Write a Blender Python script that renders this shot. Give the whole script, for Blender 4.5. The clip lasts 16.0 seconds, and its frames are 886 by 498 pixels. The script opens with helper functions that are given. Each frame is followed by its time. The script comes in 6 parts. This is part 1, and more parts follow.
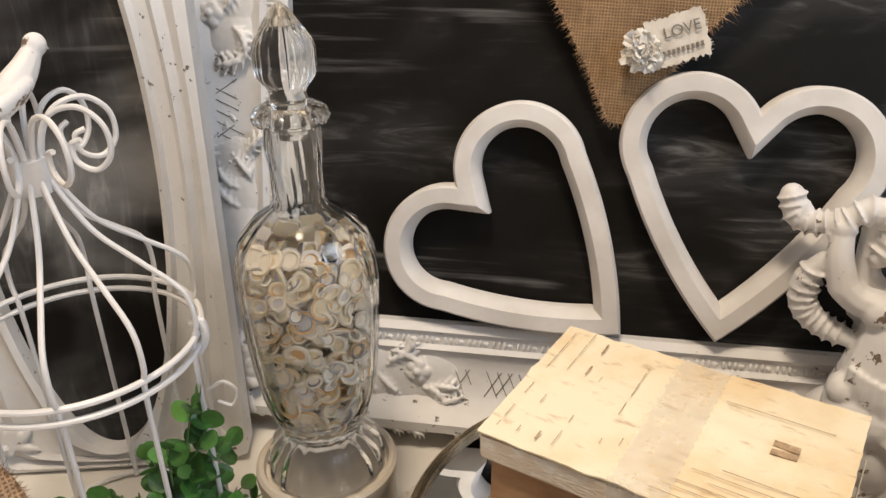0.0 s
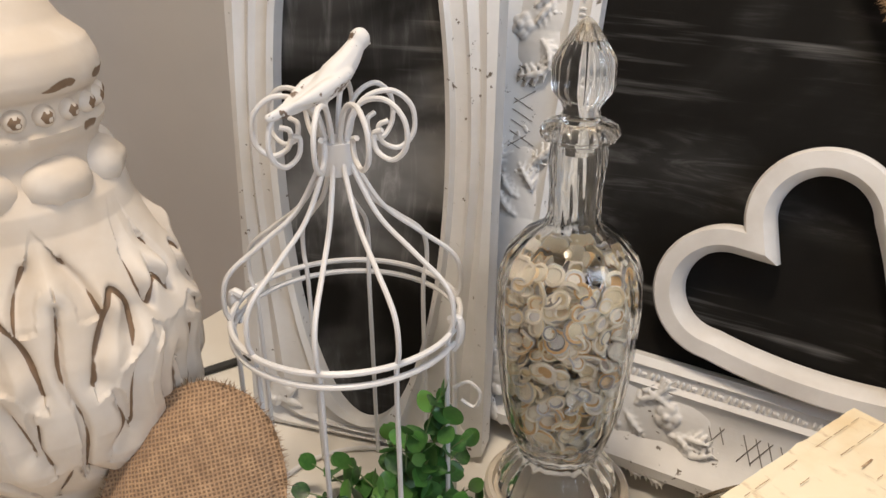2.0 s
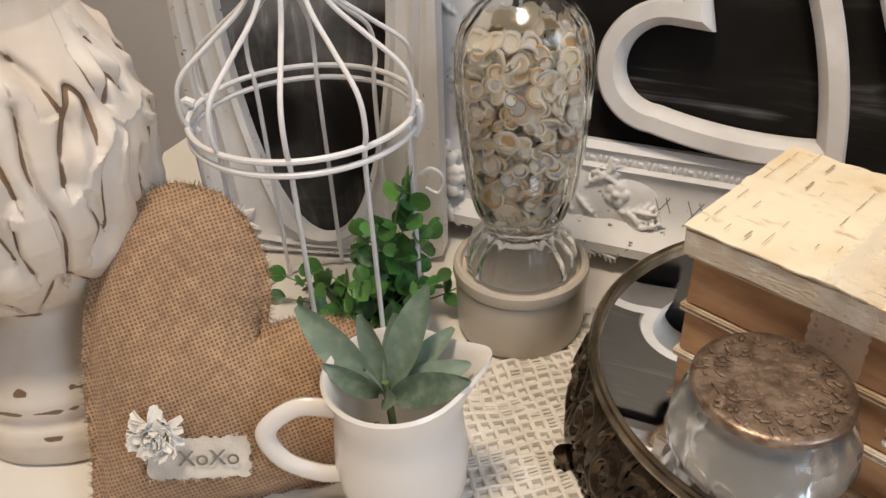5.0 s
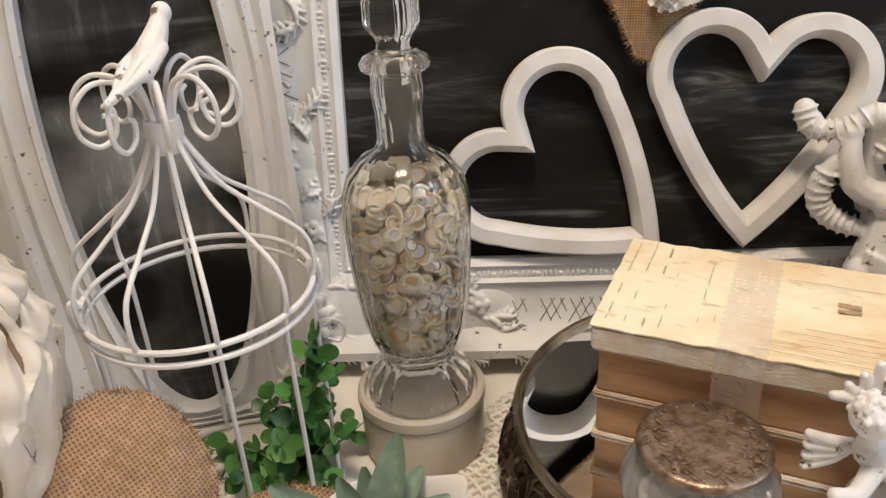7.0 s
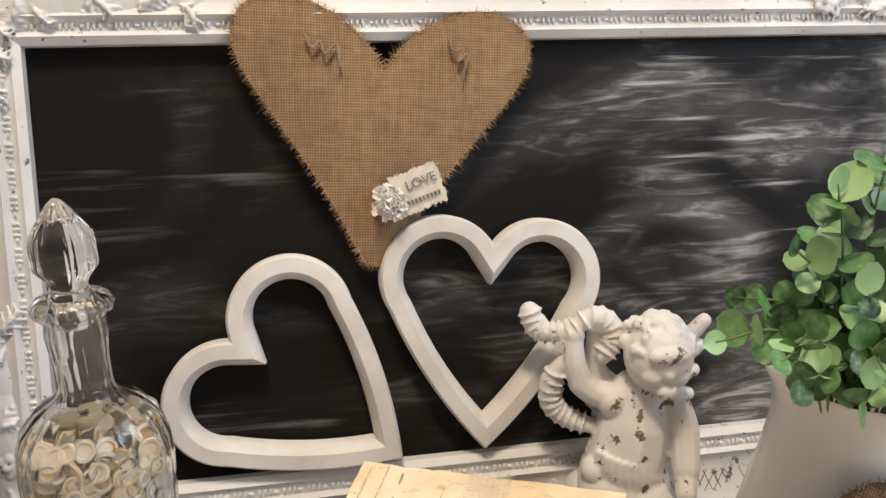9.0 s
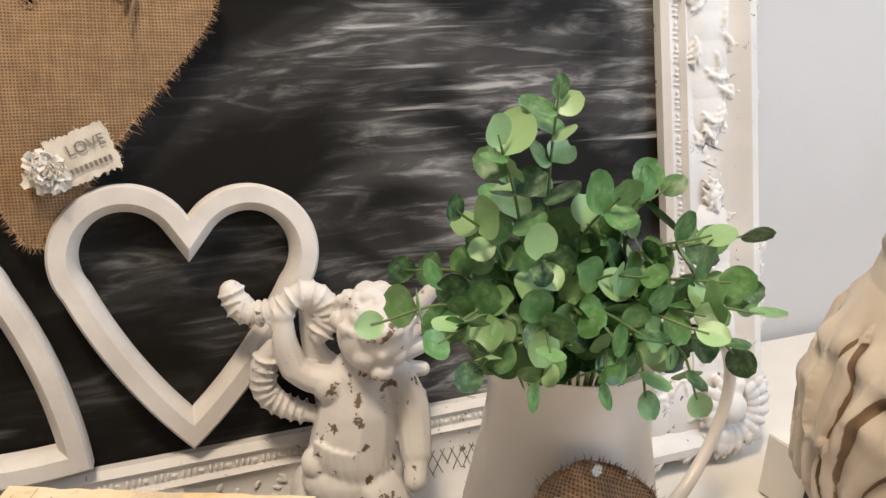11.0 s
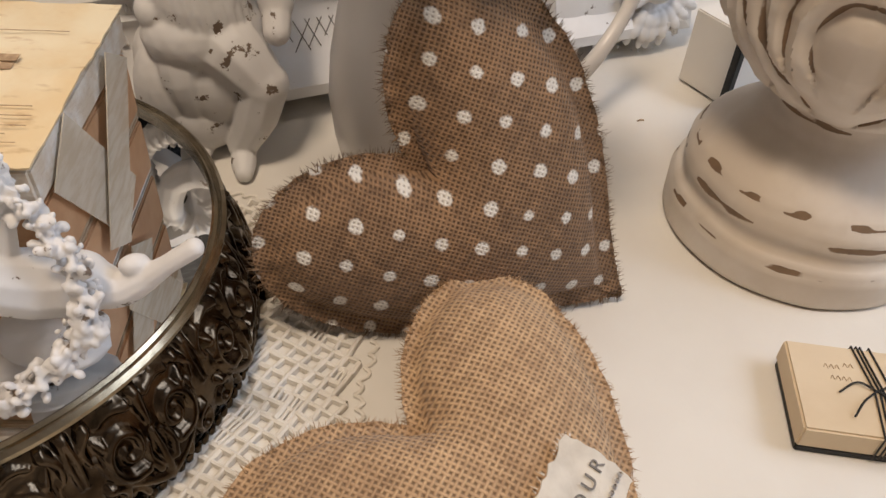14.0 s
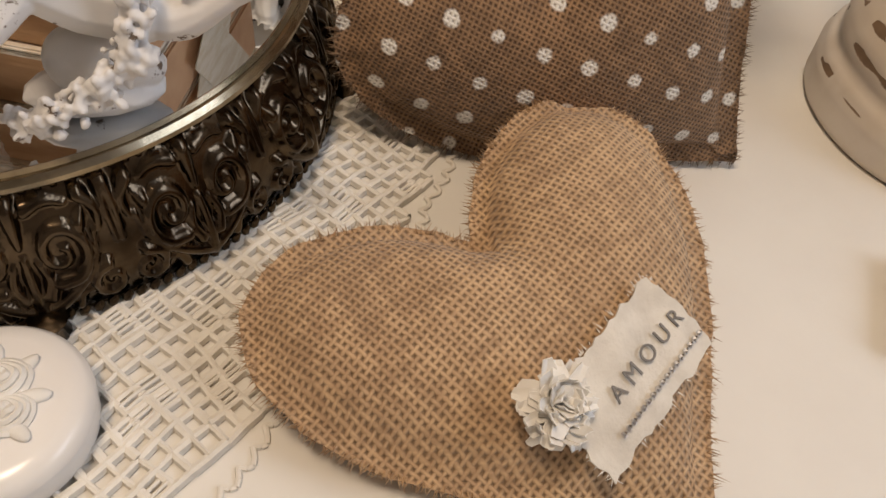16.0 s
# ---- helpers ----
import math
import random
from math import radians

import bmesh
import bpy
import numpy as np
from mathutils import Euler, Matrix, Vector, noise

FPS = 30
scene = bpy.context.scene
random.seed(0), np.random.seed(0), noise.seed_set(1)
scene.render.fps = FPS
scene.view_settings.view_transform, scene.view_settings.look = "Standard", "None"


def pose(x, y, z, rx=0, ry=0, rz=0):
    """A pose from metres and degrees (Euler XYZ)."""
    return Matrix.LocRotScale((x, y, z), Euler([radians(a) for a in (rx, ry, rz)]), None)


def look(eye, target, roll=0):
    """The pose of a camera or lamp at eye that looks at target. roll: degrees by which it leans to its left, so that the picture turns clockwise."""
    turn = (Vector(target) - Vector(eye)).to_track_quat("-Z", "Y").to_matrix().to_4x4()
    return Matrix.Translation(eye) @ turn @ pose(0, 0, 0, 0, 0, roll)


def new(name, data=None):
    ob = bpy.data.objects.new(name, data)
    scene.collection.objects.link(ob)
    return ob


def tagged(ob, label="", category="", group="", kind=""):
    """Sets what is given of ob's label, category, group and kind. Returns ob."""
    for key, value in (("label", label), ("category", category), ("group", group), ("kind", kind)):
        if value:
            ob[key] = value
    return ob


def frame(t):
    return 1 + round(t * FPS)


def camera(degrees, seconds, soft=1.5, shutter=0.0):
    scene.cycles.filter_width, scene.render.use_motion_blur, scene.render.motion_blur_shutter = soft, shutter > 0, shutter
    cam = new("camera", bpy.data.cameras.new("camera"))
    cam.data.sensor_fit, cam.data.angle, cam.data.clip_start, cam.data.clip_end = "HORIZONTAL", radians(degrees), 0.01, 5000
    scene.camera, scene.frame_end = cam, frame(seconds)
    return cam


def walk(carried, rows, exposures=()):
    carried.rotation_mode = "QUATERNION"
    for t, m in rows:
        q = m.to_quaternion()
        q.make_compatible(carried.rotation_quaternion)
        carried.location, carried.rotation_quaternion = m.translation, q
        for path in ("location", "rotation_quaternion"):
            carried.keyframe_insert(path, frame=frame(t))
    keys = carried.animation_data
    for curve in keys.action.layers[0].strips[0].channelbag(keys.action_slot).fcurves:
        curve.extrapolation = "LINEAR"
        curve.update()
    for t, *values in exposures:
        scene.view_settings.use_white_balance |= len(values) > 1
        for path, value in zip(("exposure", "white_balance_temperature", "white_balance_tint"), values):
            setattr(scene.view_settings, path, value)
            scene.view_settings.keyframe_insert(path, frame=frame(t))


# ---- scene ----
cam = camera(57.3, 16.0)
PATH = [
    (0, (0.1654, -0.4194, 0.4450), (-0.1692, 1.3275, -0.4690), -1.1),
    (0.5, (0.1600, -0.4228, 0.4600), (-0.4336, 1.2801, -0.4030), -1.8),
    (1, (0.1613, -0.4153, 0.4620), (-0.5818, 1.2339, -0.3910), -1.0),
    (1.5, (0.1647, -0.4124, 0.4490), (-0.7048, 1.1775, -0.3970), -0.1),
    (2, (0.1651, -0.4102, 0.4400), (-0.7946, 1.1200, -0.4210), -0.4),
    (2.5, (0.1666, -0.4119, 0.4300), (-0.8383, 1.0638, -0.4700), -1.0),
    (3, (0.1717, -0.4158, 0.4180), (-0.8388, 1.0163, -0.5460), -1.5),
    (3.5, (0.1780, -0.4287, 0.4110), (-0.8012, 0.9772, -0.6210), -1.7),
    (4, (0.1804, -0.4425, 0.3980), (-0.7396, 0.9658, -0.6840), -2.0),
    (4.2, (0.1787, -0.4440, 0.3950), (-0.7154, 0.9594, -0.7150), -2.1),
    (6.3, (0.0872, -0.4987, 0.4120), (-0.1972, 1.1628, -0.6640), -4.3),
    (6.5, (0.0749, -0.5028, 0.4230), (-0.1542, 1.1931, -0.6120), -4.0),
    (7, (0.0589, -0.5006, 0.4400), (-0.0654, 1.2586, -0.5040), -3.5),
    (7.5, (0.0538, -0.4926, 0.4580), (0.0370, 1.3026, -0.4220), -2.5),
    (8, (0.0737, -0.4856, 0.4780), (0.1764, 1.3426, -0.3260), -1.0),
    (8.2, (0.0848, -0.4766, 0.4880), (0.2475, 1.3634, -0.2790), -0.8),
    (10.3, (0.2083, -0.4221, 0.4840), (0.7523, 1.3934, -0.1530), 0.9),
    (10.5, (0.2246, -0.4171, 0.4790), (0.8003, 1.3786, -0.1860), 0.8),
    (11, (0.2617, -0.4088, 0.4680), (0.9116, 1.3208, -0.2970), 1.0),
    (11.5, (0.2799, -0.4074, 0.4370), (0.9651, 1.2465, -0.4550), 1.5),
    (12, (0.2874, -0.4045, 0.4110), (0.9738, 1.1827, -0.5940), 1.8),
    (12.5, (0.2937, -0.4050, 0.3930), (0.9762, 1.1070, -0.7240), 2.5),
    (13, (0.3068, -0.4038, 0.3620), (0.9839, 1.0306, -0.8560), 3.0),
    (13.5, (0.3102, -0.4009, 0.3470), (0.9645, 0.9722, -0.9520), 3.3),
    (14, (0.3167, -0.4023, 0.3340), (0.9596, 0.9133, -1.0280), 3.9),
    (14.5, (0.3320, -0.4057, 0.3200), (0.9544, 0.8553, -1.1020), 5.4),
    (15, (0.3327, -0.4045, 0.3070), (0.9074, 0.8209, -1.1660), 7.0),
    (15.5, (0.3289, -0.4055, 0.2910), (0.8217, 0.8088, -1.2200), 8.0),
    (16, (0.3250, -0.4023, 0.2810), (0.7172, 0.7900, -1.2750), 8.3),
]
walk(cam, [(t, look(eye, target, roll)) for t, eye, target, roll in PATH],
     exposures=((0, 0.08, 6450, 10), (4, 0.0, 6300, 10), (8, 0.06, 6350, 10), (10.5, 0.18, 6550, 10), (11.5, 0.04, 6500, 10), (12.5, -0.13, 6450, 10), (13.5, -0.22, 6450, 12), (16, -0.40, 6850, 13)))

# ---- world and light ----
world = bpy.data.worlds.new("world")
scene.world = world
world.use_nodes = True
bg = world.node_tree.nodes["Background"]
bg.inputs[0].default_value, bg.inputs[1].default_value = (1.0, 0.95, 0.9, 1), 0.036


def area(name, eye, target, sx, sy, watts, colour):
    lamp = bpy.data.lights.new(name, "AREA")
    lamp.shape, lamp.size, lamp.size_y, lamp.energy, lamp.color = "RECTANGLE", sx, sy, watts, colour
    ob = new(name, lamp)
    ob.matrix_world = look(eye, target)
    return ob


area("ceiling_lamp_light", (0.0, -0.50, 2.15), (0.15, 0, 0), 0.35, 0.35, 32, (1.0, 0.82, 0.62))
area("window_light", (1.48, -0.60, 0.85), (0.4, -0.05, 0.1), 0.8, 1.0, 18, (0.66, 0.80, 1.0))


# ---- materials ----
class Nodes:
    """A small wrapper to wire a procedural material."""

    def __init__(self, name, rough=0.6, metal=0.0, **more):
        self.m = bpy.data.materials.new(name)
        self.m.use_nodes = True
        self.nt = self.m.node_tree
        self.b = self.nt.nodes["Principled BSDF"]
        self.b.inputs["Roughness"].default_value = rough
        self.b.inputs["Metallic"].default_value = metal
        for k, v in more.items():
            self.b.inputs[k.replace("_", " ")].default_value = v
        self.co = self.nt.nodes.new("ShaderNodeTexCoord").outputs["Object"]

    def put(self, socket, value):
        if hasattr(value, "is_output"):
            self.nt.links.new(value, socket)
        elif isinstance(value, tuple) and len(value) == 3 and socket.type == "RGBA":
            socket.default_value = (*value, 1)
        else:
            socket.default_value = value

    def math(self, op, a, b=0.0, c=0.0):
        n = self.nt.nodes.new("ShaderNodeMath")
        n.operation = op
        for s, v in zip(n.inputs, (a, b, c)):
            self.put(s, v)
        return n.outputs[0]

    def mapped(self, scale=(1, 1, 1), rot=(0, 0, 0), loc=(0, 0, 0)):
        n = self.nt.nodes.new("ShaderNodeMapping")
        n.inputs["Scale"].default_value, n.inputs["Rotation"].default_value, n.inputs["Location"].default_value = scale, rot, loc
        self.nt.links.new(self.co, n.inputs[0])
        return n.outputs[0]

    def noise(self, scale, detail=6.0, vec=None, rough=0.55, distort=0.0):
        n = self.nt.nodes.new("ShaderNodeTexNoise")
        n.inputs["Scale"].default_value, n.inputs["Detail"].default_value = scale, detail
        n.inputs["Roughness"].default_value, n.inputs["Distortion"].default_value = rough, distort
        self.nt.links.new(vec or self.co, n.inputs["Vector"])
        return n.outputs["Fac"]

    def ramp(self, fac, lo, hi):
        n = self.nt.nodes.new("ShaderNodeMapRange")
        n.interpolation_type = "SMOOTHSTEP"
        n.inputs["From Min"].default_value, n.inputs["From Max"].default_value = lo, hi
        self.put(n.inputs["Value"], fac)
        return n.outputs[0]

    def mix(self, fac, a, b):
        n = self.nt.nodes.new("ShaderNodeMix")
        n.data_type = "RGBA"
        self.put(n.inputs[0], fac)
        self.put(n.inputs[6], a)
        self.put(n.inputs[7], b)
        return n.outputs[2]

    def random(self):
        return self.nt.nodes.new("ShaderNodeObjectInfo").outputs["Random"]

    def island(self):
        return self.nt.nodes.new("ShaderNodeNewGeometry").outputs["Random Per Island"]

    def attribute(self, name):
        n = self.nt.nodes.new("ShaderNodeAttribute")
        n.attribute_name = name
        return n.outputs["Fac"]

    def split(self, vec=None):
        n = self.nt.nodes.new("ShaderNodeSeparateXYZ")
        self.nt.links.new(vec or self.co, n.inputs[0])
        return n.outputs

    def done(self, colour=None, height=None, strength=0.4, distance=0.001, rough=None):
        if colour is not None:
            self.put(self.b.inputs["Base Color"], colour)
        if rough is not None:
            self.put(self.b.inputs["Roughness"], rough)
        if height is not None:
            n = self.nt.nodes.new("ShaderNodeBump")
            n.inputs["Strength"].default_value, n.inputs["Distance"].default_value = strength, distance
            self.put(n.inputs["Height"], height)
            self.nt.links.new(n.outputs[0], self.b.inputs["Normal"])
        return self.m


def plain(name, c1, c2, rough=0.6, metal=0.0, scale=30, bump=0.2, bump_scale=200, **more):
    n = Nodes(name, rough, metal, **more)
    f = n.ramp(n.noise(scale), 0.3, 0.7)
    return n.done(n.mix(f, c1, c2), n.noise(bump_scale, 4) if bump else None, bump, 0.0006)


def distressed(name, base, base2, under, amount, scale=70, rough=0.55, attr=None):
    """Chalky paint with chips that show the wood, and brushed grain."""
    n = Nodes(name, rough)
    col = n.mix(n.ramp(n.noise(14, 5), 0.35, 0.7), base, base2)
    chip = n.ramp(n.math("ADD", n.noise(scale, 8, rough=0.65), n.math("MULTIPLY", n.noise(17, 3), 0.35)), 0.97 - amount, 1.0 - amount)
    if attr:
        # The mask holds wear and, on the finials, groove shade painted brown.
        worn = n.math("ADD", n.attribute(attr), n.math("MULTIPLY", n.math("SUBTRACT", n.noise(95, 6), 0.5), 0.7))
        chip = n.math("MAXIMUM", n.math("MULTIPLY", chip, 0.8), n.ramp(worn, 0.50, 0.66))
    wood = n.mix(n.noise(150, 4), under, tuple(c * 1.7 for c in under))
    grain = n.noise(60, 8, n.mapped((1, 1, 5)))
    h = n.math("SUBTRACT", n.math("MULTIPLY", grain, 0.5), chip)
    return n.done(n.mix(chip, col, wood), h, 0.35, 0.0006)


def burlap(name, c1, c2, pitch, dots=None, angle=0.0, fade=0.0):
    """An open plain weave: two sets of threads that go over and under each other."""
    n = Nodes(name, 0.92, 0.0, Sheen_Weight=0.15)
    vec = n.mapped(rot=(0, angle, 0))
    wob = n.math("MULTIPLY", n.math("SUBTRACT", n.noise(55, 3, vec), 0.5), 0.9)
    x, _, z = n.split(vec)
    u = n.math("ADD", n.math("MULTIPLY", x, 1 / pitch), wob)
    v = n.math("ADD", n.math("MULTIPLY", z, 1 / pitch), n.math("MULTIPLY", n.math("SUBTRACT", n.noise(43, 3, vec), 0.5), 0.9))
    su, sv = n.math("SINE", n.math("MULTIPLY", u, math.pi)), n.math("SINE", n.math("MULTIPLY", v, math.pi))
    a, b = n.math("ABSOLUTE", su), n.math("ABSOLUTE", sv)
    over = n.math("MULTIPLY", n.math("SIGN", n.math("MULTIPLY", su, sv)), 0.07)
    ha = n.math("MULTIPLY", a, n.math("ADD", n.math("MULTIPLY", over, b), 0.72))
    hb = n.math("MULTIPLY", b, n.math("SUBTRACT", 0.72, n.math("MULTIPLY", over, a)))
    h = n.math("MAXIMUM", ha, hb)
    thread = n.noise(260, 3, n.mapped((1, 1, 0.12), (0, angle, 0)))
    thread2 = n.noise(260, 3, n.mapped((0.12, 1, 1), (0, angle, 0)))
    tone = n.ramp(n.math("ADD", n.math("MULTIPLY", n.math("ADD", thread, thread2), 0.35), n.math("MULTIPLY", n.noise(18, 4), 0.35)), 0.36, 0.70)
    col = n.mix(tone, c1, c2)
    # Gaps darker and thread crowns paler: the weave's shade is put into the colour.
    weave_shade = n.ramp(n.math("ADD", h, n.math("MULTIPLY", n.math("SUBTRACT", n.noise(120, 4), 0.5), 0.42)), 0.27, 0.80)
    col = n.mix(weave_shade, n.mix(0.10, tuple(c * 0.55 for c in c1), col), n.mix(0.10, col, (0.75, 0.55, 0.36)))
    if dots:
        pitch_d, radius, rot = dots
        nd = n.nt.nodes.new("ShaderNodeTexVoronoi")
        nd.inputs["Scale"].default_value, nd.inputs["Randomness"].default_value = 1.0, 0.12
        n.nt.links.new(n.mapped((1 / pitch_d, 0, 1 / pitch_d), (0, rot, 0), (0.3, 0, 0.1)), nd.inputs["Vector"])
        disc = n.math("SUBTRACT", 1.0, n.ramp(n.math("ADD", nd.outputs["Distance"], n.math("MULTIPLY", n.noise(300, 2), 0.10)), radius, radius + 0.07))
        col = n.mix(n.math("MULTIPLY", disc, n.math("ADD", n.math("MULTIPLY", n.ramp(h, 0.2, 0.6), 0.45), 0.50)), col, (0.80, 0.77, 0.72))
    return n.done(col, n.math("ADD", h, n.math("MULTIPLY", thread, 0.25)), 0.8, 0.0012)


def chalk(name, streaks, haze, rot, stretch, gain, lohi=(0.46, 0.80)):
    """Slate with wiped chalk: long faint streaks, a broad haze and a few bright strokes."""
    n = Nodes(name, 0.55, Specular_IOR_Level=0.16)
    vec = n.mapped(stretch, (0, rot, 0))
    fine = n.ramp(n.noise(11, 9, vec, 0.62, 1.7), 0.45, 0.82)
    broad = n.ramp(n.noise(5.0, 4, n.mapped((1, 1, 1.6), (0, rot, 0), (0.4, 0, 0.2)), 0.5, 0.8), lohi[0], lohi[1])
    x = n.split()[0]
    side = n.math("ADD", n.math("MULTIPLY", n.ramp(x, 0.12, 0.55), gain - 1.0), 1.0)
    stroke = n.ramp(n.math("MULTIPLY", n.noise(6, 3, n.mapped((0.6, 1, 2.6), (0, rot, 0), (3.1, 0, 1.7)), 0.5, 0.5), n.noise(9, 5, n.mapped((0.45, 1, 11), (0, rot, 0), (1.0, 0, 0.3)))), 0.33, 0.52)
    amount = n.math("MINIMUM", n.math("ADD", n.math("ADD", n.math("MULTIPLY", n.math("MULTIPLY", fine, broad), streaks), n.math("MULTIPLY", broad, haze)), n.math("MULTIPLY", stroke, 0.45)), 0.8)
    amount = n.math("MINIMUM", n.math("MULTIPLY", amount, side), 0.85)
    grain = n.noise(380, 3)
    col = n.mix(amount, n.mix(n.noise(40, 4), (0.005, 0.0045, 0.004), (0.011, 0.010, 0.009)), (0.50, 0.50, 0.50))
    return n.done(col, grain, 0.12, 0.0004, n.math("ADD", n.math("MULTIPLY", amount, 0.3), 0.55))


WHITE = distressed("white_distressed_paint", (0.70, 0.68, 0.66), (0.80, 0.79, 0.77), (0.16, 0.12, 0.08), 0.10)
RAIL = distressed("white_frame_paint", (0.68, 0.67, 0.66), (0.80, 0.79, 0.78), (0.12, 0.10, 0.08), 0.14, 120)
HEARTWOOD = distressed("whitewashed_wood", (0.64, 0.61, 0.58), (0.82, 0.80, 0.78), (0.40, 0.34, 0.27), 0.06, 150)
TABLE = plain("white_table_paint", (0.74, 0.70, 0.64), (0.80, 0.77, 0.71), 0.34, scale=7, bump=0.12, bump_scale=160)
WALL = plain("grey_wall_paint", (0.63, 0.63, 0.635), (0.68, 0.68, 0.685), 0.85, scale=4, bump=0.25, bump_scale=260)
CHALK = chalk("chalkboard_slate", 0.36, 0.05, 0.16, (0.9, 1, 6), 5.5)
CHALK_OVAL = chalk("oval_slate", 1.0, 0.46, 0.04, (5, 1, 0.8), 1.0, (0.36, 0.72))
BLACK = plain("black_backing", (0.010, 0.010, 0.010), (0.018, 0.017, 0.016), 0.6, bump=0.1)
BURLAP = burlap("tan_burlap", (0.34, 0.205, 0.110), (0.64, 0.43, 0.245), 0.0027, None, 0.25)
BURLAP_WIDE = burlap("frayed_burlap", (0.22, 0.128, 0.060), (0.40, 0.250, 0.125), 0.0021, None, 0.05)
BURLAP_BROWN = burlap("left_burlap", (0.28, 0.170, 0.098), (0.50, 0.32, 0.180), 0.0024, None, -0.5)
BURLAP_DOTS = burlap("polka_dot_burlap", (0.135, 0.070, 0.034), (0.33, 0.185, 0.092), 0.0022, (0.0205, 0.185, 0.42), 0.3)
FRAY = plain("frayed_threads", (0.20, 0.125, 0.070), (0.40, 0.27, 0.165), 0.9, scale=200, bump=0)
FRAY_DARK = plain("dark_frayed_threads", (0.11, 0.066, 0.038), (0.25, 0.165, 0.10), 0.9, scale=200, bump=0)
FRAY_TAN = plain("tan_frayed_threads", (0.32, 0.195, 0.105), (0.58, 0.40, 0.24), 0.9, scale=200, bump=0)
CREAM = plain("cream_stoneware", (0.52, 0.46, 0.38), (0.60, 0.54, 0.45), 0.28, scale=12, bump=0.1, bump_scale=60)
PORCELAIN = plain("white_glazed_ceramic", (0.79, 0.75, 0.71), (0.84, 0.81, 0.77), 0.24, scale=6, bump=0.05, bump_scale=40)
WIRE = distressed("white_wire_paint", (0.72, 0.71, 0.71), (0.80, 0.79, 0.79), (0.25, 0.22, 0.2), 0.03, 160, 0.4)
GLASS = plain("pressed_glass", (0.985, 0.982, 0.960), (0.992, 0.99, 0.975), 0.03, scale=10, bump=0.4, bump_scale=85, Transmission_Weight=1.0, IOR=1.42)
CUTGLASS = plain("cut_glass", (0.94, 0.94, 0.92), (0.98, 0.98, 0.97), 0.05, scale=60, bump=0.7, bump_scale=70, Transmission_Weight=0.88, IOR=1.40)
BRASS = plain("antique_brass", (0.040, 0.029, 0.020), (0.125, 0.092, 0.060), 0.20, 1.0, 50, 0.2, 260)
RIM = plain("rubbed_brass_rim", (0.24, 0.195, 0.13), (0.50, 0.42, 0.30), 0.22, 1.0, 40, 0.15, 200)
MIRROR = plain("mirror_glass", (0.80, 0.82, 0.83), (0.86, 0.87, 0.88), 0.015, 1.0, 20, 0)
LID = plain("hammered_copper_lid", (0.15, 0.10, 0.068), (0.36, 0.27, 0.20), 0.36, 0.75, 120, 1.0, 210)
LACE = plain("cotton_lace", (0.72, 0.67, 0.59), (0.84, 0.80, 0.73), 0.9, scale=60, bump=0.4, bump_scale=700)
CLOTH = plain("cream_cotton", (0.58, 0.53, 0.46), (0.72, 0.67, 0.59), 0.9, scale=70, bump=0.5, bump_scale=600)
PETAL = plain("paper_petal", (0.74, 0.70, 0.64), (0.84, 0.82, 0.78), 0.7, scale=50, bump=0.3, bump_scale=300)
INK = plain("grey_ink", (0.13, 0.12, 0.11), (0.24, 0.22, 0.20), 0.8, scale=300, bump=0)
SEPIA = plain("sepia_ink", (0.30, 0.19, 0.11), (0.58, 0.42, 0.26), 0.8, scale=200, bump=0)
STEM = plain("stem_green", (0.10, 0.16, 0.05), (0.16, 0.22, 0.09), 0.6, bump=0)
CHROME = plain("rhinestone", (0.6, 0.6, 0.62), (0.85, 0.85, 0.87), 0.12, 1.0, 300, 0)
BARE = plain("bare_wood", (0.20, 0.125, 0.075), (0.30, 0.20, 0.125), 0.7, scale=60)
SKYCARD = plain("black_twine", (0.012, 0.011, 0.010), (0.03, 0.028, 0.025), 0.8, bump=0)


def leaf_material(name, dark, mid, light, rough):
    n = Nodes(name, rough, 0.0, Subsurface_Weight=0.0)
    r = n.random()
    c = n.mix(n.ramp(r, 0.0, 0.55), dark, mid)
    c = n.mix(n.ramp(r, 0.5, 1.0), c, light)
    c = n.mix(n.math("MULTIPLY", n.ramp(n.noise(90, 4), 0.4, 0.75), 0.55), c, light)
    return n.done(c, n.noise(240, 3), 0.15, 0.0005)


LEAF = leaf_material("eucalyptus_leaf", (0.018, 0.060, 0.022), (0.078, 0.210, 0.058), (0.33, 0.52, 0.25), 0.42)
IVY = leaf_material("green_leaflet", (0.014, 0.050, 0.015), (0.045, 0.15, 0.030), (0.13, 0.30, 0.07), 0.40)
SAGE = leaf_material("sage_leaf", (0.085, 0.135, 0.09), (0.18, 0.25, 0.18), (0.36, 0.42, 0.34), 0.7)

n = Nodes("shirt_buttons", 0.28)
r = n.island()
tone = n.mix(n.ramp(r, 0.05, 0.06), (0.36, 0.35, 0.36), (0.76, 0.50, 0.24))
tone = n.mix(n.ramp(r, 0.12, 0.22), tone, (0.86, 0.74, 0.52))
tone = n.mix(n.ramp(r, 0.30, 0.45), tone, (0.93, 0.87, 0.76))
BUTTON = n.done(n.mix(n.ramp(r, 0.88, 0.90), tone, (0.66, 0.65, 0.66)), n.noise(300, 3), 0.15, 0.0003)

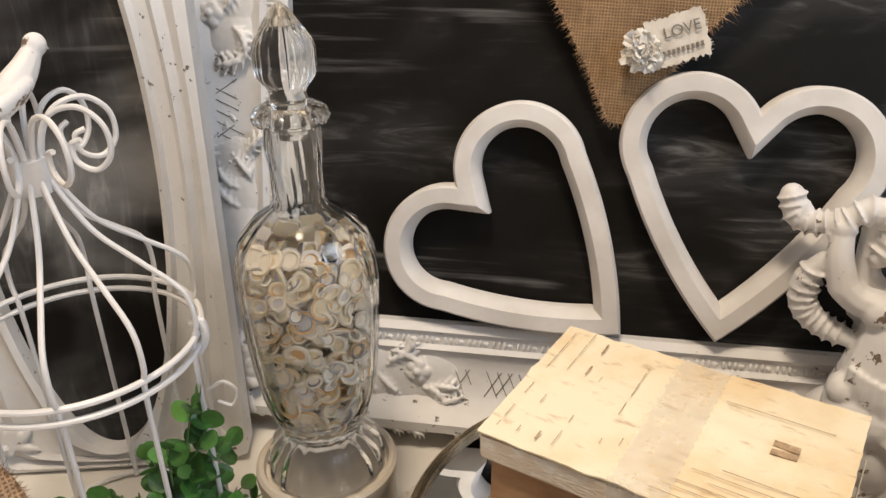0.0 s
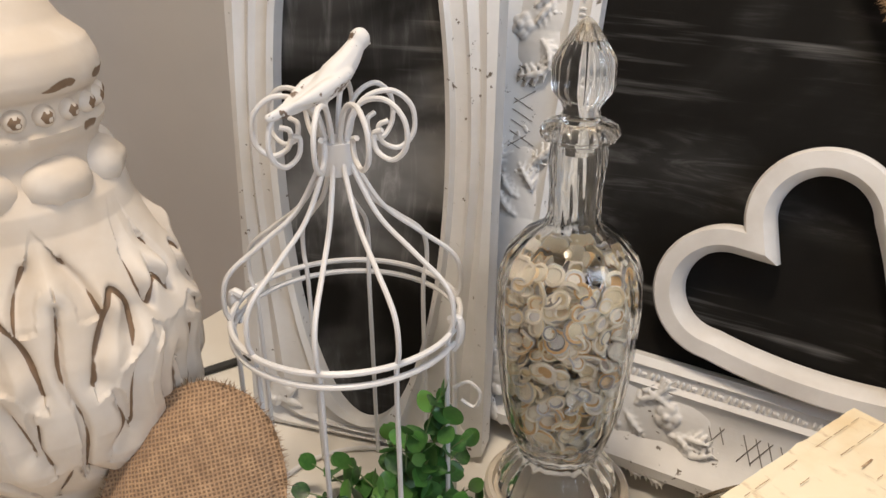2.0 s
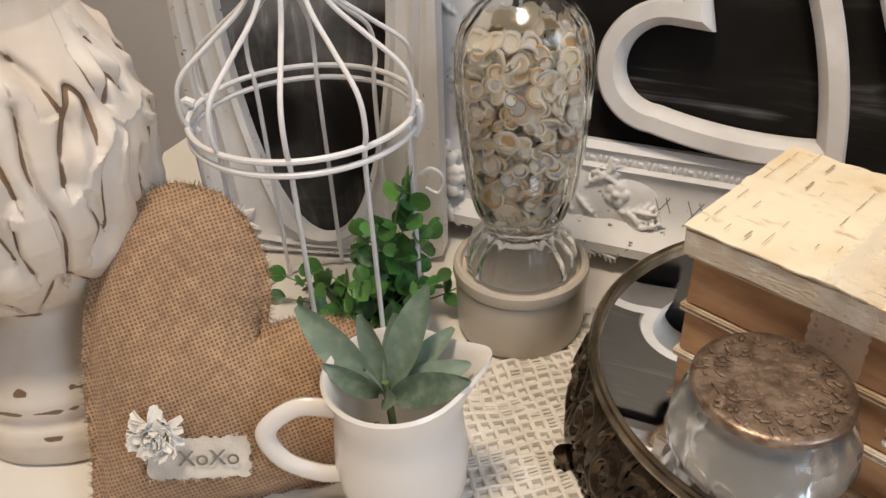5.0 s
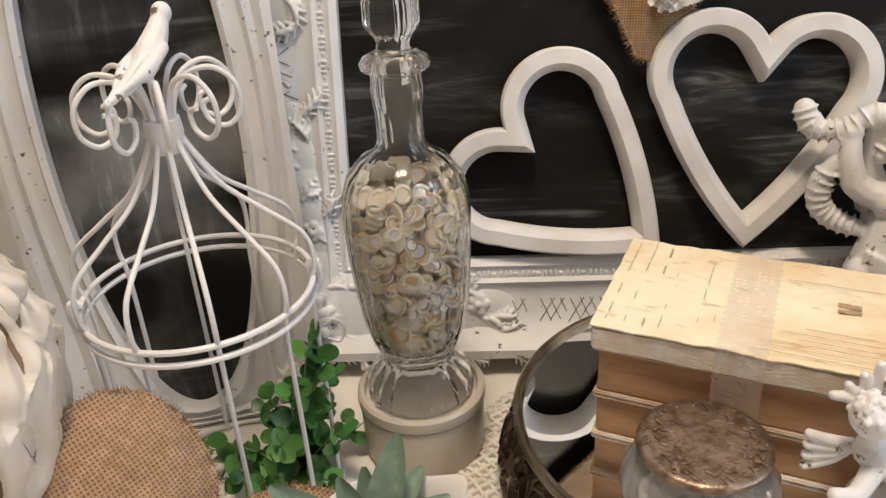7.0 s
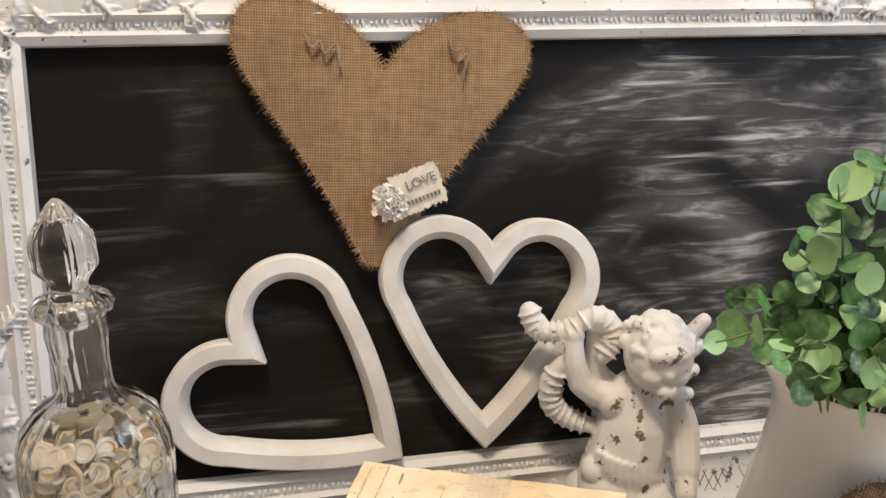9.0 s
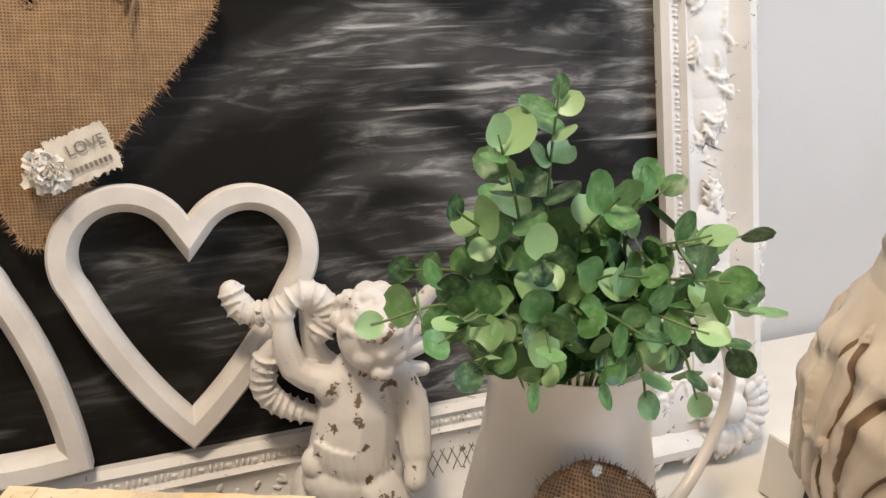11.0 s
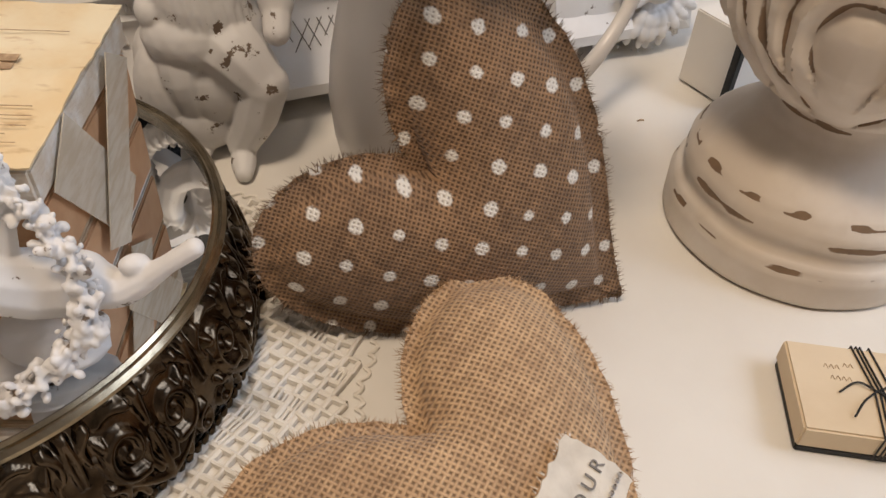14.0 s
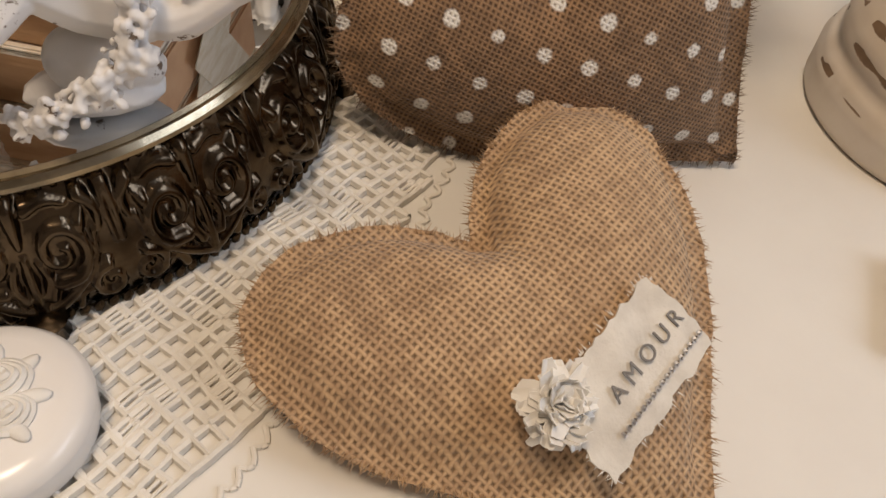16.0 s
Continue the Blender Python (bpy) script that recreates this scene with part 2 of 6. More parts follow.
n = Nodes("music_paper", 0.75)
stain = n.ramp(n.noise(16, 6), 0.42, 0.72)
PAPER = n.done(n.mix(n.math("MULTIPLY", n.ramp(n.noise(55, 6, n.mapped((1, 2.5, 1))), 0.56, 0.74), 0.6), n.mix(stain, (0.86, 0.76, 0.56), (0.76, 0.58, 0.34)), (0.45, 0.27, 0.12)), n.noise(90, 7), 0.5, 0.0012)
n = Nodes("torn_paper_edge", 0.85)
EDGE = n.done(n.mix(n.ramp(n.noise(70, 7), 0.4, 0.7), (0.68, 0.58, 0.46), (0.82, 0.78, 0.72)), n.noise(160, 6, n.mapped((1, 1, 4))), 0.7, 0.0015)
n = Nodes("page_edges", 0.8)
lines = n.noise(420, 3, n.mapped((0.03, 0.03, 1)))
PAGES = n.done(n.mix(n.ramp(n.noise(22, 6, n.mapped((1, 1, 3))), 0.3, 0.72), n.mix(lines, (0.30, 0.145, 0.065), (0.42, 0.22, 0.11)), (0.50, 0.30, 0.16)), lines, 0.5, 0.0008)
COVER = plain("worn_book_cover", (0.42, 0.30, 0.19), (0.62, 0.51, 0.38), 0.75, scale=35, bump=0.4, bump_scale=120)
KRAFT = plain("kraft_box", (0.64, 0.50, 0.33), (0.70, 0.57, 0.40), 0.7, scale=18, bump=0.1)
STATUE = distressed("statue_chalk_paint", (0.72, 0.70, 0.69), (0.80, 0.79, 0.78), (0.13, 0.095, 0.07), 0.188, 70)
LEATHER = plain("tan_leather", (0.46, 0.24, 0.12), (0.60, 0.36, 0.20), 0.6, scale=25, bump=0.3)
FINIAL = distressed("finial_chalk_paint", (0.62, 0.53, 0.43), (0.74, 0.67, 0.59), (0.15, 0.095, 0.055), -0.03, 130, 0.6, "worn")

# ---- mesh helpers ----
def shade(me, angle=40):
    me.shade_smooth()
    me.set_sharp_from_angle(angle=radians(angle))


def part(name, bm, mat, parent=None, label="", smooth=True):
    me = bpy.data.meshes.new(name)
    bm.normal_update()
    bm.to_mesh(me)
    bm.free()
    if smooth:
        shade(me)
    me.materials.append(mat)
    ob = new(name, me)
    if parent:
        ob.parent = parent
    if label:
        ob["label"] = label
    return ob


def thing(name, label, category, at=None, group="", kind=""):
    ob = new(name)
    ob.empty_display_size = 0.02
    if at is not None:
        ob.matrix_world = at if isinstance(at, Matrix) else Matrix.Translation(at)
    return tagged(ob, label, category, group, kind)


def box(bm, lo, hi, bevel=0.0, m=None):
    r = bmesh.ops.create_cube(bm, size=1)
    vs = r["verts"]
    for v in vs:
        v.co = Vector([lo[i] + (v.co[i] + 0.5) * (hi[i] - lo[i]) for i in range(3)])
    if bevel:
        es = list({e for v in vs for e in v.link_edges})
        vs = list({v for f in bmesh.ops.bevel(bm, geom=es, offset=bevel, segments=2, affect="EDGES")["faces"] for v in f.verts} | {v for v in vs if v.is_valid})
    if m is not None:
        bmesh.ops.transform(bm, matrix=m, verts=vs)
    return vs


def lathe(bm, prof, n=48, wave=None, centre=(0, 0)):
    """Turn a profile of (radius, height) round z. wave(angle, height) scales the radius."""
    rings = []
    for r, z in prof:
        if r < 1e-6:
            rings.append([bm.verts.new((centre[0], centre[1], z))])
            continue
        ring = []
        for i in range(n):
            a = 2 * math.pi * i / n
            k = r * (wave(a, z) if wave else 1)
            ring.append(bm.verts.new((centre[0] + k * math.cos(a), centre[1] + k * math.sin(a), z)))
        rings.append(ring)
    for a, b in zip(rings, rings[1:]):
        for i in range(n):
            j = (i + 1) % n
            if len(a) == 1 and len(b) == 1:
                continue
            if len(a) == 1:
                bm.faces.new((a[0], b[j], b[i]))
            elif len(b) == 1:
                bm.faces.new((a[i], a[j], b[0]))
            else:
                bm.faces.new((a[i], a[j], b[j], b[i]))
    return rings


def thicken(bm, t):
    """Give every face of a thin sheet a thickness."""
    bmesh.ops.recalc_face_normals(bm, faces=bm.faces)
    bm.normal_update()
    bmesh.ops.solidify(bm, geom=bm.faces[:], thickness=t)


def smooth_curve(points, steps=6):
    """A Catmull-Rom line through the points."""
    p = [Vector(q) for q in points]
    p = [2 * p[0] - p[1]] + p + [2 * p[-1] - p[-2]]
    out = []
    for i in range(1, len(p) - 2):
        for k in range(steps):
            t = k / steps
            out.append(0.5 * (2 * p[i] + (p[i + 1] - p[i - 1]) * t + (2 * p[i - 1] - 5 * p[i] + 4 * p[i + 1] - p[i + 2]) * t * t + (3 * p[i] - p[i - 1] - 3 * p[i + 1] + p[i + 2]) * t ** 3))
    out.append(p[-2])
    return out


def tube(bm, pts, r, n=8, closed=False, flat=1.0):
    """A round bar along the points; r is a number or a function of 0..1."""
    pts = [Vector(p) for p in pts]
    rings, ref = [], Vector((0.3, 0.2, 1)).normalized()
    m = len(pts)
    for i, p in enumerate(pts):
        d = (pts[(i + 1) % m] - pts[i - 1]) if closed else (pts[min(i + 1, m - 1)] - pts[max(i - 1, 0)])
        d.normalize()
        u = ref - d * ref.dot(d)
        if u.length < 1e-4:
            u = d.orthogonal()
        u.normalize()
        ref = u
        w = d.cross(u)
        k = r(i / max(1, m - 1)) if callable(r) else r
        rings.append([bm.verts.new(p + k * (math.cos(2 * math.pi * j / n) * u + flat * math.sin(2 * math.pi * j / n) * w)) for j in range(n)])
    pairs = list(zip(rings, rings[1:])) + ([(rings[-1], rings[0])] if closed else [])
    for a, b in pairs:
        for j in range(n):
            bm.faces.new((a[j], a[(j + 1) % n], b[(j + 1) % n], b[j]))
    if not closed:
        bm.faces.new(rings[0][::-1])
        bm.faces.new(rings[-1])


def stroke_field(u, v, strokes):
    """Distance to the nearest of several curved strokes, with that stroke's width and the side it is on."""
    best = np.full(u.shape, 9.0)
    width = np.zeros(u.shape)
    hand = np.zeros(u.shape)
    for pts, w in strokes:
        line = smooth_curve([(x, y, 0) for x, y in pts], 6)
        n = len(line) - 1
        for i in range(n):
            a, b = line[i], line[i + 1]
            dx, dy = b.x - a.x, b.y - a.y
            ln = dx * dx + dy * dy + 1e-12
            t = np.clip(((u - a.x) * dx + (v - a.y) * dy) / ln, 0, 1)
            d = np.hypot(u - a.x - t * dx, v - a.y - t * dy)
            f = (i + t) / n
            near = d < best
            best = np.where(near, d, best)
            width = np.where(near, w * (1.15 - 0.75 * f), width)
            hand = np.where(near, np.sign(dx * (v - a.y) - dy * (u - a.x)), hand)
    return best, width, hand


# ---- setting ----
bm = bmesh.new()
box(bm, (-0.455, -1.1, -0.03), (1.35, 0.262, 0), 0.004)
table = thing("display_table", "white painted wooden table with faint scuffs", "table", (0, 0, 0))
part("table_top", bm, TABLE, table)
for x in (-0.39, 1.29):
    for y in (-1.04, 0.20):
        bm = bmesh.new()
        box(bm, (x - 0.03, y - 0.03, -0.8), (x + 0.03, y + 0.03, -0.0302), 0.004)
        part("leg", bm, TABLE, table)

for nm, lo, hi in (("wall_north", (-2.2, 0.27, -0.8), (1.5, 0.37, 2.3)), ("wall_south", (-2.2, -2.6, -0.8), (1.5, -2.5, 2.3)), ("wall_west", (-2.3, -2.5, -0.8), (-2.2, 0.27, 2.3)), ("wall_east", (1.5, -2.6, -0.8), (1.6, 0.37, 2.3))):
    bm = bmesh.new()
    box(bm, lo, hi)
    tagged(part(nm, bm, WALL, smooth=False), "plain pale grey painted wall", "wall", kind="structure")
bm = bmesh.new()
box(bm, (-2.3, -2.6, -0.9), (1.6, 0.37, -0.8))
tagged(part("floor", bm, PAGES, smooth=False), "plain brown floor", "floor", kind="structure")
bm = bmesh.new()
box(bm, (-2.3, -2.6, 2.3), (1.6, 0.37, 2.4))
tagged(part("ceiling", bm, WALL, smooth=False), "plain pale ceiling", "ceiling", kind="structure")

# leaning frame of the board: x along the table, z up the board, y out of its back
BOARD = Matrix.Translation((0, 0.10, 0)) @ Matrix.Rotation(-math.atan(0.26), 4, "X")
board = thing("framed_chalkboard", "chalk-smudged blackboard in an ornate white distressed frame", "chalkboard", BOARD)
bm = bmesh.new()
box(bm, (-0.125, 0.013, 0.0), (0.74, 0.022, 0.51))
part("backing", bm, BLACK, board, "black backing board", False)
bm = bmesh.new()
box(bm, (-0.11, 0.0, 0.03), (0.73, 0.012, 0.50))
part("slate", bm, CHALK, board, "black slate with chalk smears", False)


def rail(bm, prof, a, b, inward, out):
    """One mitred moulding: prof gives (distance from the opening, height towards the viewer)."""
    a, b, inward = Vector(a), Vector(b), Vector(inward)
    along = (b - a).normalized()
    rows = []
    for d, h in prof:
        rows.append([bm.verts.new(a - inward * d - along * d - out * -h), bm.verts.new(b - inward * d + along * d - out * -h)])
    for p, q in zip(rows, rows[1:]):
        bm.faces.new((p[0], p[1], q[1], q[0]))
    bm.faces.new([r[0] for r in rows])
    bm.faces.new([r[1] for r in rows][::-1])


X0, X1, Z0, Z1 = -0.063, 0.678, 0.100, 0.438
OUT = Vector((0, -1, 0))
PROF = [(0, 0.002), (0, 0.012), (0.006, 0.016), (0.010, 0.013), (0.017, 0.013), (0.020, 0.019), (0.024, 0.016), (0.035, 0.013), (0.060, 0.016), (0.070, 0.024), (0.078, 0.030), (0.086, 0.028), (0.089, 0.018), (0.086, 0.004), (0.086, -0.006), (0, -0.006)]
for nm, a, b, inw in (("bottom_rail", (X0, 0, Z0), (X1, 0, Z0), (0, 0, 1)), ("top_rail", (X1, 0, Z1), (X0, 0, Z1), (0, 0, -1)), ("left_rail", (X0, 0, Z1), (X0, 0, Z0), (1, 0, 0)), ("right_rail", (X1, 0, Z0), (X1, 0, Z1), (-1, 0, 0))):
    bm = bmesh.new()
    rail(bm, PROF, a, b, inw, OUT)
    bmesh.ops.recalc_face_normals(bm, faces=bm.faces)
    part(nm, bm, RAIL, board)

OVAL = Matrix.Translation((-0.1855, 0.0265, 0)) @ Matrix.Rotation(radians(14.5), 4, "Z") @ Matrix.Rotation(-math.atan(0.08), 4, "X")
oval = thing("oval_chalkboard", "tall white frame with an oval smudged blackboard", "chalkboard", OVAL)
bm = bmesh.new()
box(bm, (-0.09, 0.004, 0.01), (0.09, 0.010, 0.5))
part("slate", bm, CHALK_OVAL, oval, "black oval panel with chalk smears", False)
bm = bmesh.new()
OA, OB, OC = 0.067, 0.236, 0.254
inner, outer = [], []
NOV = 96
for i in range(NOV):
    a = 2 * math.pi * i / NOV
    c, sn = math.cos(a), math.sin(a)
    inner.append((OA * c, OC + OB * sn))
    k = min(0.102 / max(1e-6, abs(c)), 0.252 / max(1e-6, abs(sn)))
    outer.append((k * c, OC + k * sn))
rings = []
for f, y in ((0, 0.003), (0, -0.010), (0.12, -0.013), (0.2, -0.008), (0.45, -0.008), (0.55, -0.012), (0.7, -0.006), (0.85, -0.012), (1, -0.010), (1, 0.016)):
    rings.append([bm.verts.new((p[0] + (q[0] - p[0]) * f, y, p[1] + (q[1] - p[1]) * f)) for p, q in zip(inner, outer)])
for a, b in zip(rings, rings[1:]):
    for i in range(NOV):
        bm.faces.new((a[i], a[(i + 1) % NOV], b[(i + 1) % NOV], b[i]))
bmesh.ops.recalc_face_normals(bm, faces=bm.faces)
part("frame", bm, RAIL, oval)


# ---- things ----
def heart_line(cx=0.235, tip=-0.772, n=40, bow=0.06, lobe=1.0):
    """Half outlines joined to a heart about 1 wide: notch at the top, sharp tip at (0, tip)."""
    r = 0.5 - cx
    notch = math.acos(-cx / r)
    t = Vector((0, tip))
    # where the line from the tip touches the lobe
    d = Vector((cx, 0)) - t
    touch = math.atan2(-d.y, -d.x) + math.acos(min(1, r / d.length))
    a1 = touch
    half = []
    for i in range(n):
        a = notch + (a1 - notch) * i / (n - 1)
        half.append(Vector((cx + r * math.cos(a), r * math.sin(a))))
    end = half[-1]
    side = Vector((end.y - t.y, -(end.x - t.x))).normalized()
    m = n // 2
    for i in range(1, m + 1):
        f = i / m
        half.append(end.lerp(t, f) + side * bow * 4 * f * (1 - f))
    half = [Vector((p.x, p.y * lobe if p.y > 0 else p.y)) for p in half]
    return half + [Vector((-p.x, p.y)) for p in half[-2:0:-1]]


def offset_line(line, d):
    """The outline moved inwards by d."""
    n, out = len(line), []
    for i in range(n):
        a, b = (line[i] - line[i - 1]), (line[(i + 1) % n] - line[i])
        na, nb = Vector((a.y, -a.x)).normalized(), Vector((b.y, -b.x)).normalized()
        k = na + nb
        k = k / max(0.25, 1 + na.dot(nb))
        out.append(line[i] + k * d)
    return out


def inside(line, p):
    c = False
    for i in range(len(line)):
        a, b = line[i - 1], line[i]
        if (a.y > p.y) != (b.y > p.y) and p.x < (b.x - a.x) * (p.y - a.y) / (b.y - a.y) + a.x:
            c = not c
    return c


def heart_frame(label, m, size=0.187, depth=0.020, band=0.0195):
    root = thing("heart_frame", label, "heart frame", m, "wooden heart frames")
    base = [p * size for p in heart_line(0.228, -0.772, 40, 0.035)]
    bm = bmesh.new()
    rings = []
    for off, y in ((0.002, 0), (0, -0.002), (0, -depth + 0.003), (0.002, -depth), (band - 0.0065, -depth), (band - 0.0005, -depth + 0.007), (band, -0.001), (band, 0)):
        moved = offset_line(base, off)
        tip = moved[min(range(len(base)), key=lambda i: base[i].y)]
        moved = [tip if p.x * e.x < 0 or e.y < tip.y else e for p, e in zip(base, moved)]
        rings.append([bm.verts.new((e.x, y, e.y)) for e in moved])
    rings.append(rings[0])
    n = len(base)
    for a, b in zip(rings, rings[1:]):
        for i in range(n):
            bm.faces.new((a[i], a[(i + 1) % n], b[(i + 1) % n], b[i]))
    bmesh.ops.remove_doubles(bm, verts=bm.verts, dist=1e-5)
    bmesh.ops.recalc_face_normals(bm, faces=bm.faces)
    part("wooden_band", bm, HEARTWOOD, root)
    return root


def stand_up(tip, notch, side, cx, tipy, right=True, lobe=1.3):
    """The pose and size that lay a heart's tip and notch on two points, with one lobe near a third."""
    tip, notch, side = Vector(tip), Vector(notch), Vector(side)
    up = (notch - tip)
    r = 0.5 - cx
    size = up.length / (math.sqrt(r * r - cx * cx) * lobe - tipy)
    up.normalize()
    x = (side - tip)
    x = (x - up * x.dot(up)).normalized() * (1 if right else -1)
    y = up.cross(x)
    m = Matrix((x, y, up)).transposed().to_4x4()
    m.translation = tip - up * tipy * size
    return m, size


# half of the cut-out pattern of a stuffed heart, from the tip to the notch, and that of the flat hung one
STUFFED = ((0, -0.62), (0.125, -0.475), (0.26, -0.34), (0.39, -0.17), (0.455, -0.02), (0.47, 0.11), (0.435, 0.22), (0.34, 0.285), (0.23, 0.285), (0.12, 0.235), (0.045, 0.165), (0, 0.10))
HUNG = ((0, -0.58), (0.04, -0.565), (0.13, -0.41), (0.25, -0.235), (0.38, -0.065), (0.47, 0.065), (0.50, 0.17), (0.465, 0.255), (0.36, 0.295), (0.21, 0.27), (0.085, 0.19), (0, 0.09))


def pattern_line(half, size, widen):
    """A closed heart outline from half a pattern, clockwise from the notch."""
    right = [Vector((p.x * widen, p.y)) * size for p in smooth_curve([(x, y, 0) for x, y in half], 7)][::-1]
    right[0].x = right[-1].x = 0
    return right + [Vector((-p.x, p.y)) for p in right[-2:0:-1]]


def puff(line, cells=84):
    """How high a sewn bag of this outline fills: 0 at the seam, 1 at its fullest, by relaxing a soft skin."""
    xs, ys = [p.x for p in line], [p.y for p in line]
    x0, y0, step = min(xs), min(ys), (max(ys) - min(ys)) / cells
    nx = int((max(xs) - x0) / step) + 3
    mask = np.zeros((cells + 3, nx))
    for r in range(cells + 3):
        for c in range(nx):
            mask[r, c] = inside(line, Vector((x0 + (c - 1) * step, y0 + (r - 1) * step)))
    h = np.zeros_like(mask)
    for _ in range(1500):
        h[1:-1, 1:-1] = 0.25 * (h[:-2, 1:-1] + h[2:, 1:-1] + h[1:-1, :-2] + h[1:-1, 2:]) + 1.0
        h *= mask
    h = h / h.max()

    def at(p):
        u, v = (p.x - x0) / step + 1, (p.y - y0) / step + 1
        c, r = min(max(int(u), 0), nx - 2), min(max(int(v), 0), cells + 1)
        fu, fv = min(max(u - c, 0), 1), min(max(v - r, 0), 1)
        return float((h[r, c] * (1 - fu) + h[r, c + 1] * fu) * (1 - fv) + (h[r + 1, c] * (1 - fu) + h[r + 1, c + 1] * fu) * fv)
    return at


def cushion(name, label, m, size, depth, mat, fray, flange=0.006, group="burlap hearts", rise=0.62, seed=1, widen=1.0, half=STUFFED, shag=1.0):
    """A stuffed heart: two bulged sheets sewn together inside a flat frayed border."""
    root = thing(name, label, "heart cushion", m, group)
    rnd = random.Random(seed)
    line = pattern_line(half, size, widen)
    wavy = lambda p, k: 0.0014 * noise.noise(Vector((p.x * 120, p.y * 120, seed + k)))
    seam = offset_line(line, flange)
    fill = puff(seam)
    n, steps = len(line), 20
    mid = Vector((0, -0.10 * size))
    bm = bmesh.new()
    ends = {}
    for sgn in (1, -1):
        rows = []
        for k in range(steps + 2):
            row = []
            f = max(0, k - 1) / steps
            for p, q0 in zip(line, seam):
                q = p + (p - mid).normalized() * wavy(p, 0) if k == 0 else q0.lerp(Vector((q0.x * 0.06, mid.y + (q0.y - mid.y) * 0.06)), f ** 0.8)
                b = 0.0007 + depth * 0.5 * fill(q) ** rise if k > 1 else 0.0007
                # puckers that run in from the seam, and soft dents
                b += (0.0016 * noise.noise(Vector((q0.x * 70, q0.y * 70, seed * 3 + sgn))) * math.exp(-f * 5) + 0.0024 * noise.noise(Vector((q.x * 24 + seed * 7, q.y * 24, sgn * 3.0))) * min(1, f * 3)) * (1 if depth > 0.02 else 0.5) if k > 1 else 0
                row.append(bm.verts.new((q.x, -sgn * b + (wavy(p, 9) * 1.6 if k < 2 else 0), q.y)))
            rows.append(row)
        for a, b in zip(rows, rows[1:]):
            for i in range(n):
                bm.faces.new((a[i], a[(i + 1) % n], b[(i + 1) % n], b[i]))
        bm.faces.new(rows[-1])
        ends[sgn] = rows[0]
    for i in range(n):
        bm.faces.new((ends[1][i], ends[-1][i], ends[-1][(i + 1) % n], ends[1][(i + 1) % n]))
    bmesh.ops.remove_doubles(bm, verts=bm.verts, dist=0.0002)
    bmesh.ops.recalc_face_normals(bm, faces=bm.faces)
    cover = part("burlap_cover", bm, mat, root)
    shade(cover.data, 80)
    bm = bmesh.new()
    for i in range(n):
        a, b = line[i], line[(i + 1) % n]
        out = Vector((a.y - b.y, b.x - a.x)).normalized()
        for k in range(max(1, int((b - a).length / 0.0006))):
            p = a.lerp(b, rnd.random())
            d = (out + Vector((rnd.uniform(-1, 1), rnd.uniform(-1, 1))) * 0.55).normalized()
            q = p + d * shag * rnd.uniform(0.0008, 0.0042) * (1.8 if rnd.random() < 0.06 else 1)
            s = Vector((-d.y, d.x)) * 0.00036
            y = rnd.uniform(-0.0014, 0.0014) + wavy(p, 9)
            p = p - d * 0.002
            vs = [bm.verts.new((p.x + s.x, y, p.y + s.y)), bm.verts.new((p.x - s.x, y, p.y - s.y)), bm.verts.new((p.x, y - 0.0007, p.y)), bm.verts.new((q.x, y + rnd.uniform(-0.0012, 0.0012), q.y))]
            bm.faces.new((vs[0], vs[1], vs[3])), bm.faces.new((vs[1], vs[2], vs[3])), bm.faces.new((vs[2], vs[0], vs[3]))
    tagged(part("frayed_fringe", bm, fray, root, "loose burlap threads", False), kind="stuff")
    return root, lambda x, z: 0.0007 + depth * 0.5 * fill(Vector((x, z))) ** rise


def letters(text, size, mat, parent, m, name="lettering", depth=0.0002):
    cu = bpy.data.curves.new(name, "FONT")
    cu.body, cu.size, cu.extrude, cu.align_x, cu.align_y = text, size, depth, "CENTER", "CENTER"
    tmp = bpy.data.objects.new(name, cu)
    me = bpy.data.meshes.new_from_object(tmp)
    bpy.data.objects.remove(tmp)
    me.materials.append(mat)
    ob = new(name, me)
    ob.parent = parent
    ob.matrix_local = m
    return ob


